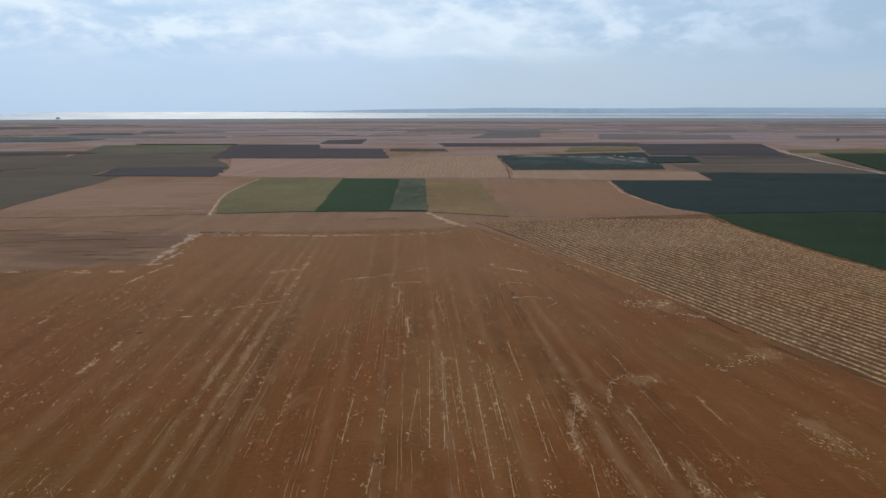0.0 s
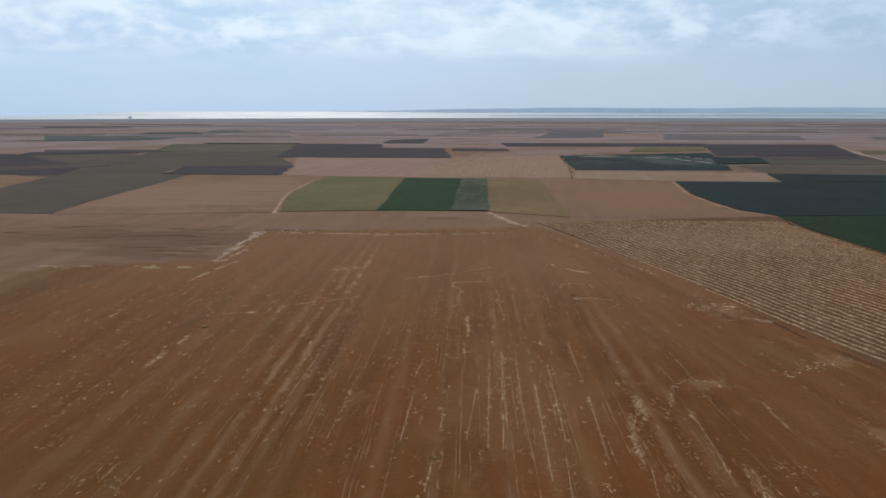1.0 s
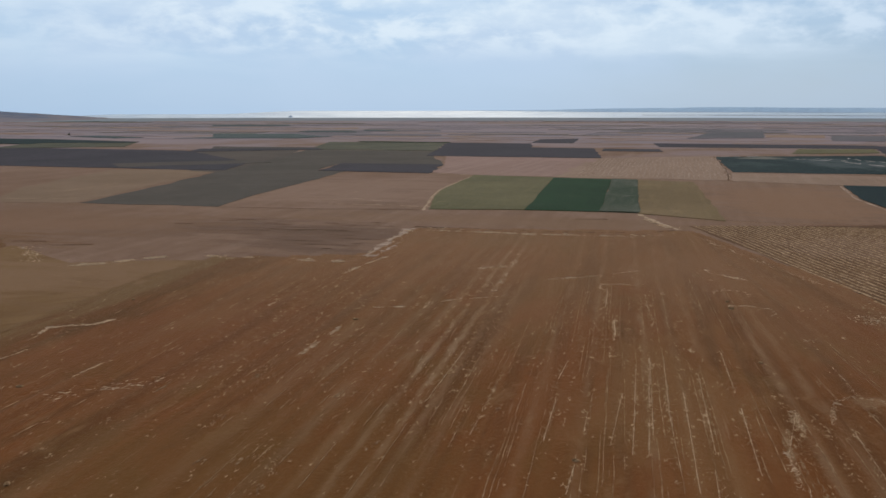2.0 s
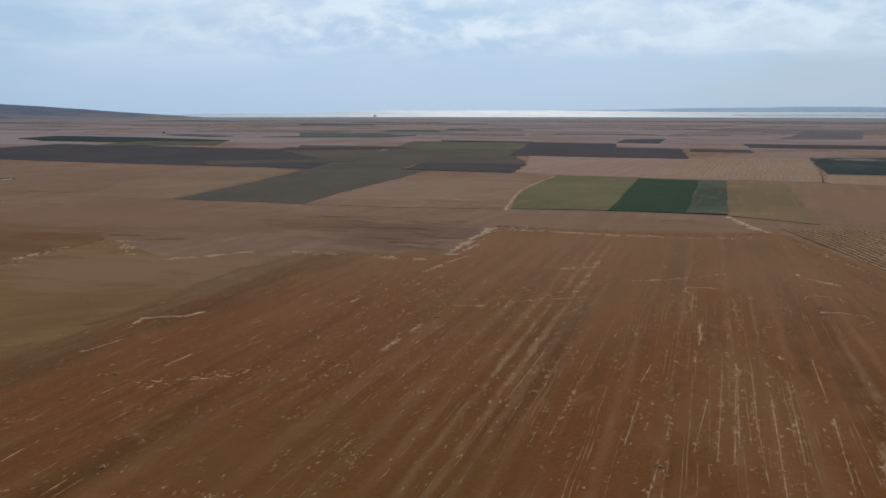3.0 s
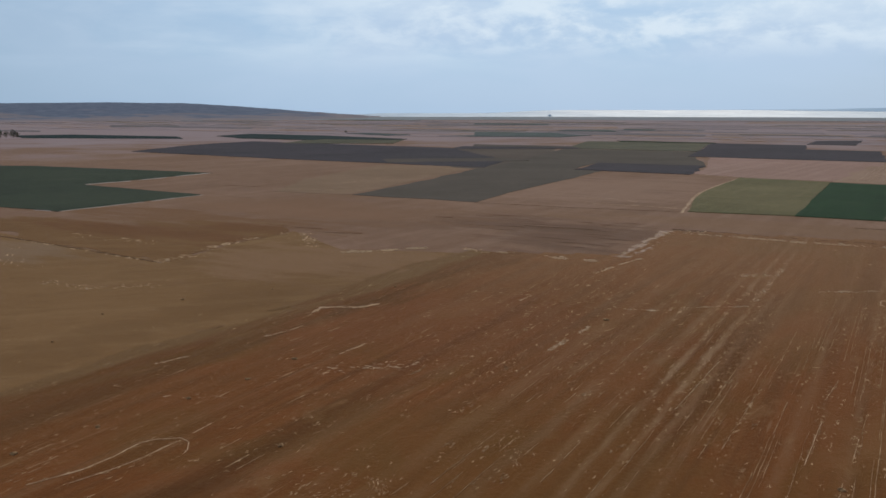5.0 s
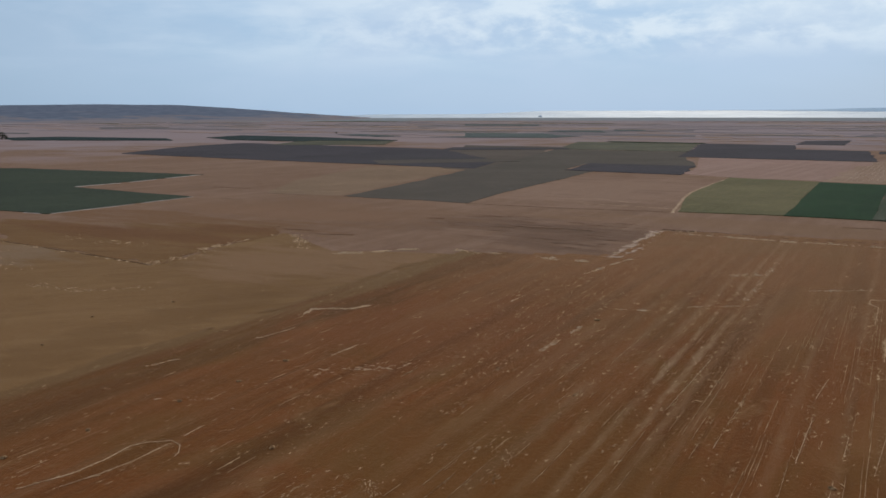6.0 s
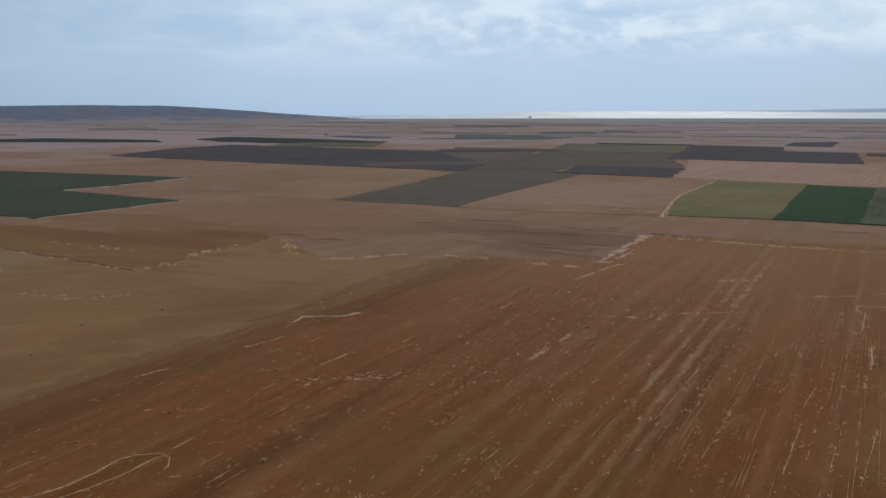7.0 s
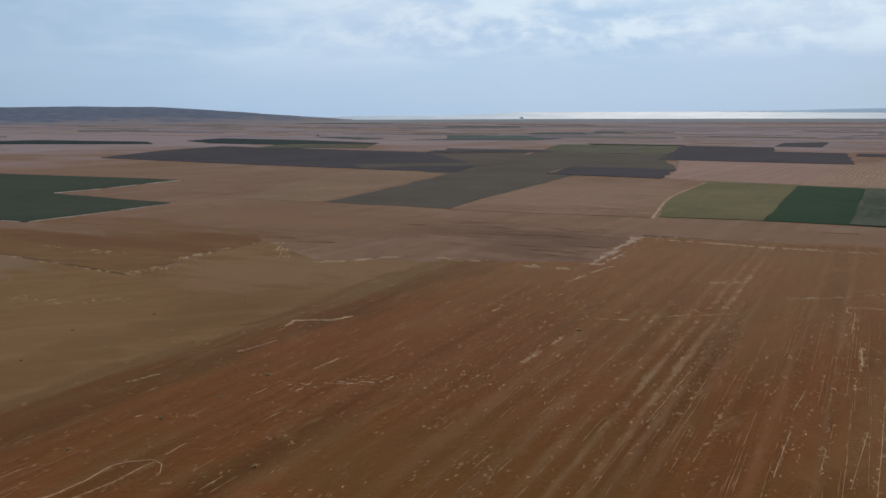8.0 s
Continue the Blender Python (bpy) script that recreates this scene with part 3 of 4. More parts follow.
def tilled_patch():
    """Worked earth that shows as dark uneven streaks across the stubble."""
    root = tagged(new("tilled_patch"), "grey-brown worked patch of bare earth in streaks", "field")
    root.matrix_world = pose(-130, 285, 0)
    rng = random.Random(3)
    for k in range(46):
        x, y = rng.uniform(-172, -98), rng.uniform(246, 326)
        if x < -135 - (y - 300) * 0.9 - 12 and y < 280:
            continue
        half, wide, lean = rng.uniform(2, 9), rng.uniform(0.15, 0.5), rng.uniform(-0.05, 0.12)
        half = min(half, max(3.0, -91 - x))
        verts, faces = [], []
        for q in range(17):
            u = q / 8 - 1
            w = wide * math.sqrt(max(0.0, 1 - u * u)) * (0.6 + 0.9 * abs(wob(u * half + x, y, 2.6, k)))
            cx, cy = x + u * half + 130, y + lean * u * half + 0.9 * wob(u * half, y, 6, k) - 285
            verts += [(cx, cy - w, 0.03 + 0.002 * k), (cx, cy + 0.8 * w, 0.03 + 0.002 * k)]
            if q:
                faces.append((2 * q - 2, 2 * q, 2 * q + 1, 2 * q - 1))
        part("streak", mesh_of("streak", verts, faces, M_DARKEARTH), root)


tilled_patch()

# green and ripening crops
field("crop_field", [(-66, 568), (-28, 563), (-24, 382), (-57, 381)], M_VIVID, "dense dark green crop plot", "crop field", 0.25, 6, 0.15, 0.8, 5)
field("crop_field", [(-28, 563), (-12, 560), (-7, 381), (-24, 382)], M_SPARSE, "sparse grey-green crop strip with bare patches", "crop field", 0.5, 5, 0.2, 0.8, 6)
field("crop_field", [(-121, 576), (-66, 568), (-57, 381), (-100, 374), (-112, 431), (-117, 466), (-119, 520)], M_YELLOWGREEN, "ripening yellow-green crop plot", "crop field", 0.3, 8, 0.08, 0.8, 7)
field("crop_field", [(-12, 559), (22, 553), (28, 362), (-7, 379)], M_OLIVECROP, "thin olive-coloured crop plot", "crop field", 0.25, 8, 0.08, 1.0, 8)
field("crop_field", [(107, 548), (420, 540), (420, 372), (196, 377), (116, 372), (106, 392), (102, 422), (100, 472)], M_BLUEGREEN, "large dark bluish-green crop field", "crop field", 0.25, 12, 0.15, 1.0, 9)
field("crop_field", [(116, 370), (195, 375), (420, 370), (420, 150), (130, 160), (125, 238), (121, 265), (117, 310), (115, 340)], M_GREEN, "large deep green crop field", "crop field", 0.25, 12, 0.15, 1.0, 10)
RAKED_PLOT = field("stubble_plot", [(-57, 800), (-48, 801), (-52, 812), (54, 862), (46, 572), (-66, 570)], M_TAN, "pale stubble plot with raked straw lines", "field", 0.1, 14, 0.03, 4.0, 11)
field("stubble_plot", [(-48, 799), (-67, 577), (-121, 579), (-165, 600), (-160, 640), (-196, 806)], M_PINK, "pinkish stubble plot beside fallow land", "field", 0.1, 14, 0.03, 4.0, 12)
field("crop_field", [(53, 852), (212, 910), (169, 651), (52, 648)], M_WORNCROP, "dark blue-green crop field with pale worn marks", "crop field", 0.25, 14, 0.2, 3.0, 13)
field("stubble_plot", [(51, 640), (184, 624), (173, 549), (109, 551), (46, 566)], M_TAN, "pale tan stubble strip", "field", 0.1, 12, 0.03, 1.0, 14)
field("crop_field", [(183, 616), (420, 585), (420, 545), (172, 550)], M_BLUEGREEN, "dark green crop strip", "crop field", 0.25, 12, 0.2, 1.0, 15)
field("fallow_field", [(-274, 1130), (-160, 1124), (-144, 1008), (-72, 1002), (-49, 806), (-217, 806)], M_PURPLE, "dark purplish-brown fallow field", "field", 0.3, 20, 0.1, 3.0, 16)
field("fallow_field", [(-255, 676), (-169, 681), (-156, 586), (-242, 593)], M_PURPLE, "dark freshly tilled strip", "field", 0.35, 12, 0.1, 3.0, 17)
field("fallow_field", [(-270, 359), (-196, 362), (-205, 400), (-220, 588), (-244, 592), (-257, 678), (-168, 681), (-212, 806), (-232, 900), (-380, 900), (-320, 640)], M_FALLOW,
      "wide grey-brown fallow field", "field", 0.15, 18, 0.06, 3.0, 18)
field("fallow_field", [(-485, 848), (-385, 890), (-330, 720), (-295, 560), (-330, 566), (-405, 637)], M_DIMSOIL, "brown fallow strip between darker fields", "field", 0.1, 14, 0.04, 3.0, 25)
field("crop_field", [(-380, 905), (-234, 905), (-274, 1119), (-440, 1119)], M_DULLGREEN, "dull green crop field", "crop field", 0.25, 18, 0.12, 3.0, 19)
field("crop_field", [(-746, 365), (-614, 414), (-447, 432), (-443, 325), (-338, 318), (-337, 234), (-464, 225), (-746, 230)], M_GREYGREEN, "dark green crop field with a notched edge", "crop field", 0.25, 14, 0.15, 1.0, 20)
field("fallow_field", [(-742, 604), (-811, 759), (-828, 877), (-497, 844), (-336, 668), (-309, 576), (-535, 587)], M_PURPLE, "long dark purplish fallow field", "field", 0.3, 20, 0.1, 3.0, 21)
field("crop_field", [(-925, 955), (-1034, 1015), (-1066, 1127), (-879, 1110), (-690, 1050), (-686, 1022), (-790, 985), (-785, 952)], M_BLUEGREEN, "far dark green crop field", "crop field", 0.7, 25, 0.1, 3.0, 22)
field("crop_field", [(-1215, 795), (-1331, 859), (-1293, 936), (-1061, 955), (-985, 900)], M_BLUEGREEN, "far blue-green crop field", "crop field", 0.7, 25, 0.1, 3.0, 23)


# ---- raked field ----
def lumpy_strip(path, width, height, seed, gap=0.0):
    """Pieces (verts, faces) of a low rounded strip of litter along a path, uneven and broken."""
    pieces, verts, faces = [], [], []
    for k, (x, y) in enumerate(path):
        a, b = path[max(0, k - 1)], path[min(len(path) - 1, k + 1)]
        dx, dy = b[0] - a[0], b[1] - a[1]
        ln = math.hypot(dx, dy) or 1.0
        nx, ny = -dy / ln, dx / ln
        room = wob(x, y, 6.5, seed + 9) - gap + 0.75 if gap else 1.0
        if room < 0:
            pieces.append((verts, faces))
            verts, faces = [], []
            continue
        w = width * (0.45 + 1.0 * abs(wob(x, y, 2.1, seed)) + 0.35 * wob(x, y, 7, seed + 4))
        w *= min(1.0, 0.15 + room * 5.0)
        s = 0.6 * width * wob(x, y, 1.9, seed + 1)
        h = height * (0.7 + 0.7 * abs(wob(x, y, 1.9, seed + 6)))
        base = len(verts)
        for off, up in ((-1, -0.05), (-0.45, 0.8), (0.4, 1.0), (1, -0.05)):
            verts.append((x + nx * (w * off + s), y + ny * (w * off + s), rise(x, y) + 0.05 + h * up))
        if base:
            faces += [(base - 4 + q, base - 3 + q, base + q + 1, base + q) for q in range(3)]
    pieces.append((verts, faces))
    return [p for p in pieces if p[1]]


def along(points, step):
    out = []
    for (x0, y0), (x1, y1) in zip(points, points[1:]):
        n = max(1, int(math.hypot(x1 - x0, y1 - y0) / step))
        out += [(x0 + (x1 - x0) * i / n, y0 + (y1 - y0) * i / n) for i in range(n)]
    return out + [points[-1]]


def build_raked():
    ob = field("raked_field", [(13, 342), (114, 370), (113, 338), (115, 310), (119, 265), (123, 239), (128, 162), (170, 60), (170, -60), (125, -60), (73, 134), (60, 170), (50, 227)],
               M_ROWSOIL, "stubble field raked into parallel straw rows", "field", 0.1, 12, 0.03, 1.0, 24)

    def edge_l(y):
        return 72 - (y - 134) * 0.27 if y < 230 else 48 - (y - 230) * 0.31

    def edge_r(y):
        return 122 - (y - 239) * 0.08 if y > 239 else 127 + (239 - y) * 0.03

    lean = -0.3
    for k in range(92):
        c = 4 + k * 2.28 + 0.3 * wob(k, 0, 1.3, 3)
        path = []
        for y in np.arange(352, 60, -1.2):
            x = c + lean * (y - 250) + 2.2 * wob(c, y, 60, 2) + 0.55 * wob(c, y, 12, 6) + 0.25 * wob(c * 3, y, 4, 8)
            if edge_l(y) + 1.0 < x < edge_r(y) - 1.5 and y < 340 + 0.25 * x:
                path.append((x, float(y)))
        if len(path) > 4:
            verts, faces = [], []
            for v, f in lumpy_strip(path, 0.4, 0.26, k * 0.7):
                faces += [tuple(len(verts) + q for q in face) for face in f]
                verts += v
            if faces:
                part("windrow", mesh_of("windrow", verts, faces, M_RAKED), ob)
    return ob


build_raked()


def plot_rows():
    for k in range(31):
        x0 = -54 + k * 3.4
        path = [(x0 + 0.012 * (y - 580) + 1.9 * wob(x0, y, 16, 3), float(y)) for y in np.arange(586, 800 + 1.4 * k, 4.0)]
        verts, faces = [], []
        for v, f in lumpy_strip(path, 0.7, 0.3, k * 1.1):
            faces += [tuple(len(verts) + q for q in face) for face in f]
            verts += v
        part("windrow", mesh_of("windrow", verts, faces, M_TRACK), RAKED_PLOT)


plot_rows()


# ---- far fields in strips towards the lake ----
FAR_LOOK = {
    "PURPLE": (M_PURPLE, "fallow_field", "far dark purplish fallow strip", 0.3),
    "FALLOW": (M_FALLOW, "fallow_field", "far grey-brown fallow strip", 0.3),
    "GREYB": (M_BLUEGREY, "fallow_field", "far slate-grey tilled field", 0.3),
    "BLUEG": (M_BLUEGREEN, "crop_field", "far dark blue-green crop strip", 0.7),
    "GREEN": (M_GREEN, "crop_field", "far dark green crop strip", 0.7),
    "DULL": (M_DULLGREEN, "crop_field", "far dull green crop field", 0.4),
    "YELLOW": (M_YELLOWGREEN, "crop_field", "far yellowish ripe crop strip", 0.4),
    "PINK": (M_TAN, "stubble_plot", "far pale tan stubble strip", 0.2),
    "MAUVE": (M_MAUVE, "stubble_plot", "far haze-tinted pink stubble strip", 0.2),
    "GREYSOIL": (M_DIMSOIL, "tilled_field", "grey-brown tilled strip beside crops", 0.15),
}


def far_field(look_of, outline, seed, lift=0.0):
    material, name, label, height = FAR_LOOK[look_of]
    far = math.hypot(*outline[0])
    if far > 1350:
        # far strips take the copies with distance haze in their colour
        material = {"PURPLE": M_BLUEGREY, "BLUEG": M_HAZEGREEN, "FALLOW": M_HAZEFALLOW}.get(look_of, material)
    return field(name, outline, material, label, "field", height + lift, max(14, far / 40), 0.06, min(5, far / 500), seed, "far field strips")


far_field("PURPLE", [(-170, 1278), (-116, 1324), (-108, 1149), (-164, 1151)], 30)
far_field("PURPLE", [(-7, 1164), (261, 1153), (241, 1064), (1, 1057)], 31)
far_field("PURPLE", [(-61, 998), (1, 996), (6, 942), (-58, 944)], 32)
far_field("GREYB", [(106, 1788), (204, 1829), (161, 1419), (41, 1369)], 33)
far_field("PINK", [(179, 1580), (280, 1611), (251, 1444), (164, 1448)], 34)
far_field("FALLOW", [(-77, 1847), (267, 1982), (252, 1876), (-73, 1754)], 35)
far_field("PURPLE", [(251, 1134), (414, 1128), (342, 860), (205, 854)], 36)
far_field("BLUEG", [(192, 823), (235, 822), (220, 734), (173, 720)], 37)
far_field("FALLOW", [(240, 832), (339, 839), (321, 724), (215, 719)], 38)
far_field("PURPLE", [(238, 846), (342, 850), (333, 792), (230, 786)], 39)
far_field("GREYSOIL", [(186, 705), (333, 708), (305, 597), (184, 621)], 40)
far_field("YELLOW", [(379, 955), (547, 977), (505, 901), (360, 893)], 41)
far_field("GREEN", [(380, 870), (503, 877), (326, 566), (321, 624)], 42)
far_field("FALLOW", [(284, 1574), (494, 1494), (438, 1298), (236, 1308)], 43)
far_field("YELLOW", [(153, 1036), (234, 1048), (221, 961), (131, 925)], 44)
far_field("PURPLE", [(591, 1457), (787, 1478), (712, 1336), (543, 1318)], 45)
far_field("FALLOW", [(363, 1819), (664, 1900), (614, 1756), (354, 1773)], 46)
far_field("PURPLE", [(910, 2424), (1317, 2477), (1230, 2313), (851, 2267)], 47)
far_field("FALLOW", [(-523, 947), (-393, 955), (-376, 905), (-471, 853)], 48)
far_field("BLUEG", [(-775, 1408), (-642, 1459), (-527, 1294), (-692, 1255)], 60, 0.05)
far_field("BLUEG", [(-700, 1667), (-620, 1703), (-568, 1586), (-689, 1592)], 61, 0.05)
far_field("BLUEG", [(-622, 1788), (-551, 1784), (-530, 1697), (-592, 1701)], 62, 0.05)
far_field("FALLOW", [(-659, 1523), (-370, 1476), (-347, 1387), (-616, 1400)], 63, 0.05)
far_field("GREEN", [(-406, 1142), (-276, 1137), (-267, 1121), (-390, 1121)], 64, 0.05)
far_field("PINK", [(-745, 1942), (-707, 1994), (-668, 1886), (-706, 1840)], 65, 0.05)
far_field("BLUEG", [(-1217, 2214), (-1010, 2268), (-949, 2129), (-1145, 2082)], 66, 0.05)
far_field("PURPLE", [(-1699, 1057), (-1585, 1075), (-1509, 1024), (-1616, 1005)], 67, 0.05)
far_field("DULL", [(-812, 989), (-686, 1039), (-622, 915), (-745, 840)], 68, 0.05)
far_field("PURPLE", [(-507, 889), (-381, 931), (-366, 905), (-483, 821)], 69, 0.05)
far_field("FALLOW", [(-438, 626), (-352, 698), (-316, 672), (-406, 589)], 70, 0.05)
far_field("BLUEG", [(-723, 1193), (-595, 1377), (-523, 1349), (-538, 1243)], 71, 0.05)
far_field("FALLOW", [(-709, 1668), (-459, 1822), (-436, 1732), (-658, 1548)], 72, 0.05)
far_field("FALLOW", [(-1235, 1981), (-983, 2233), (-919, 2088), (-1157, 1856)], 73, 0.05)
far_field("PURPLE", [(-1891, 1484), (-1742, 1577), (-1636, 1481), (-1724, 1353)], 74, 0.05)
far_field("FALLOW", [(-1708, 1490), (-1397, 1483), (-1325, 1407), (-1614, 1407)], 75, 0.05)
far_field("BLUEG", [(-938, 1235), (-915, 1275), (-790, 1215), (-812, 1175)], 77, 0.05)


def distant_patchwork():
    """The countless strips of the outer plain, in a loose grid; nobody could count them."""
    rng = random.Random(11)
    groups = {"MAUVE": [], "FALLOW": [], "PINK": [], "PURPLE": [], "BLUEG": [], "DULL": []}
    y = 1180.0
    while y < 3400:
        deep = rng.uniform(16, 60) * (y / 1800)
        x = -2900.0 + rng.uniform(0, 200)
        while x < 2300:
            wide = rng.uniform(50, 330) * (0.5 + y / 2600)
            kind = rng.choices(("", "MAUVE", "FALLOW", "PINK", "PURPLE", "BLUEG", "DULL"), (6, 13, 4.5, 6, 1.4, 1.4, 1.8))[0]
            if kind and math.hypot(x + wide / 2, y) < 3450 and (y > 1420 or kind in ("MAUVE", "PINK")):
                groups[kind].append((x, y, x + wide, y + deep * rng.uniform(0.4, 0.95), rng.uniform(-0.2, 0.05)))
            x += wide + rng.uniform(0, 60)
        y += deep
    for kind, boxes in groups.items():
        verts, faces = [], []
        for x0, y0, x1, y1, lean in boxes:
            b = len(verts)
            for x, yy in ((x0, y0), (x1, y0), (x1 + lean * (y1 - y0), y1), (x0 + lean * (y1 - y0), y1)):
                for drop in (0.0, 0.6):
                    verts.append((x, yy, rise(x, yy) + 0.2 - drop))
            faces.append((b, b + 2, b + 4, b + 6))
            for q in range(4):
                n = (q + 1) % 4
                faces.append((b + 2 * q, b + 2 * q + 1, b + 2 * n + 1, b + 2 * n))
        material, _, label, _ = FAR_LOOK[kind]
        # the outer strips, too, use the colours paled for haze
        material = {"PURPLE": M_BLUEGREY, "BLUEG": M_HAZEGREEN, "FALLOW": M_HAZEFALLOW}.get(kind, material)
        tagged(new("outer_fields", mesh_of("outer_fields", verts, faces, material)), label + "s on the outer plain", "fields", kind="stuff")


distant_patchwork()

# ---- tracks, paths and edges ----
def on_plough(x, y):
    lo = -129 if y < 228 else (-84 if y > 250 else -128 + (y - 228) * 1.9)
    hi = 70 - (y - 134) * 0.25 if y < 230 else 46 - (y - 230) * 0.36
    return lo < x < hi and 30 < y < 308


def on_top(verts, extra=0.0):
    """Lays the points of litter onto the ploughed surface where they are above it."""
    return [(x, y, z + extra + (plough_top(x, y) if on_plough(x, y) else 0.0)) for x, y, z in verts]


def strip(name, points, width, height, material, label, category, seed, gap=0.0, step=1.5, group=""):
    """A track or a line of litter; a broken one has its pieces as parts."""
    pieces = [(on_top(v), f) for v, f in lumpy_strip(along(points, step), width, height, seed, gap)]
    if len(pieces) == 1:
        return tagged(new(name, mesh_of(name, *pieces[0], material)), label, category, group)
    root = tagged(new(name), label, category, group)
    root.matrix_world = pose(*points[0], 0)
    for v, f in pieces:
        v = [(x - points[0][0], y - points[0][1], z) for x, y, z in v]
        part("stretch", mesh_of("stretch", v, f, material), root)
    return root


PATH_LABEL = "pale worn dirt track between the fields"
strip("dirt_track", [(-86, 247), (-86, 262), (-88, 285), (-90, 311)], 3.4, 0.08, M_TRACK, "pale trodden dirt track at a field corner", "track", 1, 0.0, 1.2)
strip("dirt_track", [(-101, 368), (-107, 400), (-113, 431), (-118, 466), (-120, 511), (-121, 578), (-150, 590)], 1.1, 0.1, M_PALE, PATH_LABEL, "track", 2, 0.0, 2.5)
strip("dirt_track", [(-7, 378), (0, 354), (9, 331)], 1.5, 0.1, M_PALE, PATH_LABEL, "track", 3)
strip("dirt_track", [(411, 1110), (359, 905), (332, 773), (317, 674), (308, 597)], 0.9, 0.4, M_ROAD, "pale straight farm track beside green crops", "track", 4, 0, 6)
strip("dirt_track", [(114, 374), (104, 391), (100, 422), (98, 472), (105, 545)], 1.0, 0.12, M_TRACK, "pale crop-side track with dry grass", "track", 5)
strip("dirt_track", [(44, 570), (49, 648), (51, 760), (52, 855)], 1.0, 0.2, M_DARKEARTH, "dark field edge with damp earth", "track", 6, 0, 5)
strip("dirt_track", [(-198, 359), (-180, 361), (-150, 363), (-112, 370), (-103, 371)], 0.8, 0.08, M_DARKEARTH, "thin dark rut along a field edge", "rut", 8, 0.15, 2)
strip("dirt_track", [(195, 376.5), (280, 374), (420, 371)], 0.4, 0.7, M_YELLOWGREEN, "thin grassy line between two green fields", "track", 9, 0, 4)
strip("dirt_track", [(172, 547), (250, 545), (420, 542)], 0.3, 0.35, M_YELLOWGREEN, "thin grassy line between green fields", "track", 10, 0.1, 5)
strip("furrow", [(-90, 316), (-69, 316.5), (-46, 314), (-17, 316), (-2, 321), (7, 329)], 1.5, 0.12, M_DARKEARTH, "dark furrow at the end of the ploughed land", "furrow", 11, 0.1, 1.5)
strip("furrow", [(-300, 178), (-262, 175), (-224, 172), (-198, 169.5)], 0.8, 0.1, M_DARKEARTH, "dark furrow beside the tilled strip", "furrow", 12, 0.1, 1.2)
strip("furrow", [(20, 325), (34, 280), (49, 229), (59, 172), (71, 136), (90, 70)], 0.6, 0.02, M_DARKEARTH, "dark furrow along the raked field", "furrow", 13, 0.3, 1.5)
strip("furrow", [(-8, 378), (28, 364), (60, 358), (112, 370)], 0.3, 0.03, M_DARKEARTH, "dark furrow at the head of the raked field", "rut", 15, 0.2, 2)

for k, pts in enumerate(([(-168, 320), (-160, 322)], [(-215, 248), (-203, 250)], [(-196, 243), (-183, 248)], [(-370, 366), (-344, 369)], [(-318, 319), (-306, 321)], [(-185, 302), (-178, 304)], [(-32, 354), (-19, 356)], [(-142, 297), (-112, 300)], [(-128, 318), (-122, 318)])):
    strip("furrow", pts, 0.45, 0.1, M_DARKEARTH, "short dark rut in dry stubble", "rut", 90 + k * 1.7, 0.1, 1.2, "short ruts")
for k, pts in enumerate(([(-165, 403), (-147, 410), (-127, 399)], [(-152, 385), (-125, 386), (-99, 384)], [(-330, 364), (-280, 380)], [(-360, 520), (-322, 560)], [(-322, 470), (-318, 410)], [(-165, 440), (-159, 444)])):
    strip("straw_line", pts, 0.5, 0.1, M_PALE, "faint pale straw line on dry stubble", "straw", 110 + k * 1.9, 0.4, 1.5, "faint straw lines")
STRAW_LABEL = "pale broken line of straw on bare earth"
LITTER_LINES = []


def wisp(verts, faces, x, y, turn, half, wide, high):
    """A small heap of straw lying along a direction, pointed at both ends."""
    z = (plough_top(x, y) if on_plough(x, y) else 0.05) - 0.01
    dx, dy = math.cos(turn), math.sin(turn)
    b = len(verts)
    for u, v, up in ((-1, 0, 0), (-0.35, -wide, 0), (0.4, -wide, 0), (1, 0, 0), (0.35, wide, 0), (-0.4, wide, 0), (-0.35, 0.1 * wide, high), (0.3, -0.1 * wide, 0.8 * high)):
        verts.append((x + dx * u * half - dy * v, y + dy * u * half + dx * v, z + up))
    faces += [(b, b + 1, b + 6), (b + 1, b + 2, b + 7, b + 6), (b + 2, b + 3, b + 7), (b + 3, b + 4, b + 7), (b + 4, b + 5, b + 6, b + 7), (b + 5, b, b + 6)]


def straw_drift(points, wide, per_metre, size, seed, label="pale drift of straw along the edge of the field", least=0.0):
    """Straw blown and raked together along an edge: many small heaps in loose clumps."""
    rng = random.Random(seed)
    verts, faces = [], []
    path = along(points, 0.5)
    for k, (x, y) in enumerate(path[:-1]):
        turn = math.atan2(path[k + 1][1] - y, path[k + 1][0] - x)
        clump = max(least, 0.5 + 1.9 * wob(x, y, 5.5, seed) + 0.9 * wob(x, y, 1.8, seed + 4))
        for _ in range(int(per_metre * 0.5 * clump + rng.random())):
            off, run = rng.gauss(0, 0.45) * wide, rng.uniform(-0.4, 0.4)
            s = size * rng.lognormvariate(-0.2, 0.45)
            wisp(verts, faces, x - math.sin(turn) * off + math.cos(turn) * run, y + math.cos(turn) * off + math.sin(turn) * run, turn + rng.gauss(0, 0.5), s * 1.15, s * rng.uniform(0.08, 0.22), 0.035 + s * rng.uniform(0.08, 0.18))
    return tagged(new("straw_line", mesh_of("straw_line", verts, faces, M_STRAW)), label, "straw", kind="stuff")


def straw_line(points, width, gap, seed):
    """A narrow ridge of straw that the machine dropped where it turned."""
    strip("straw_line", points, width, 0.05, M_STRAW, STRAW_LABEL, "straw", seed, gap, 0.6, "straw lines")
    LITTER_LINES.append((points, width))


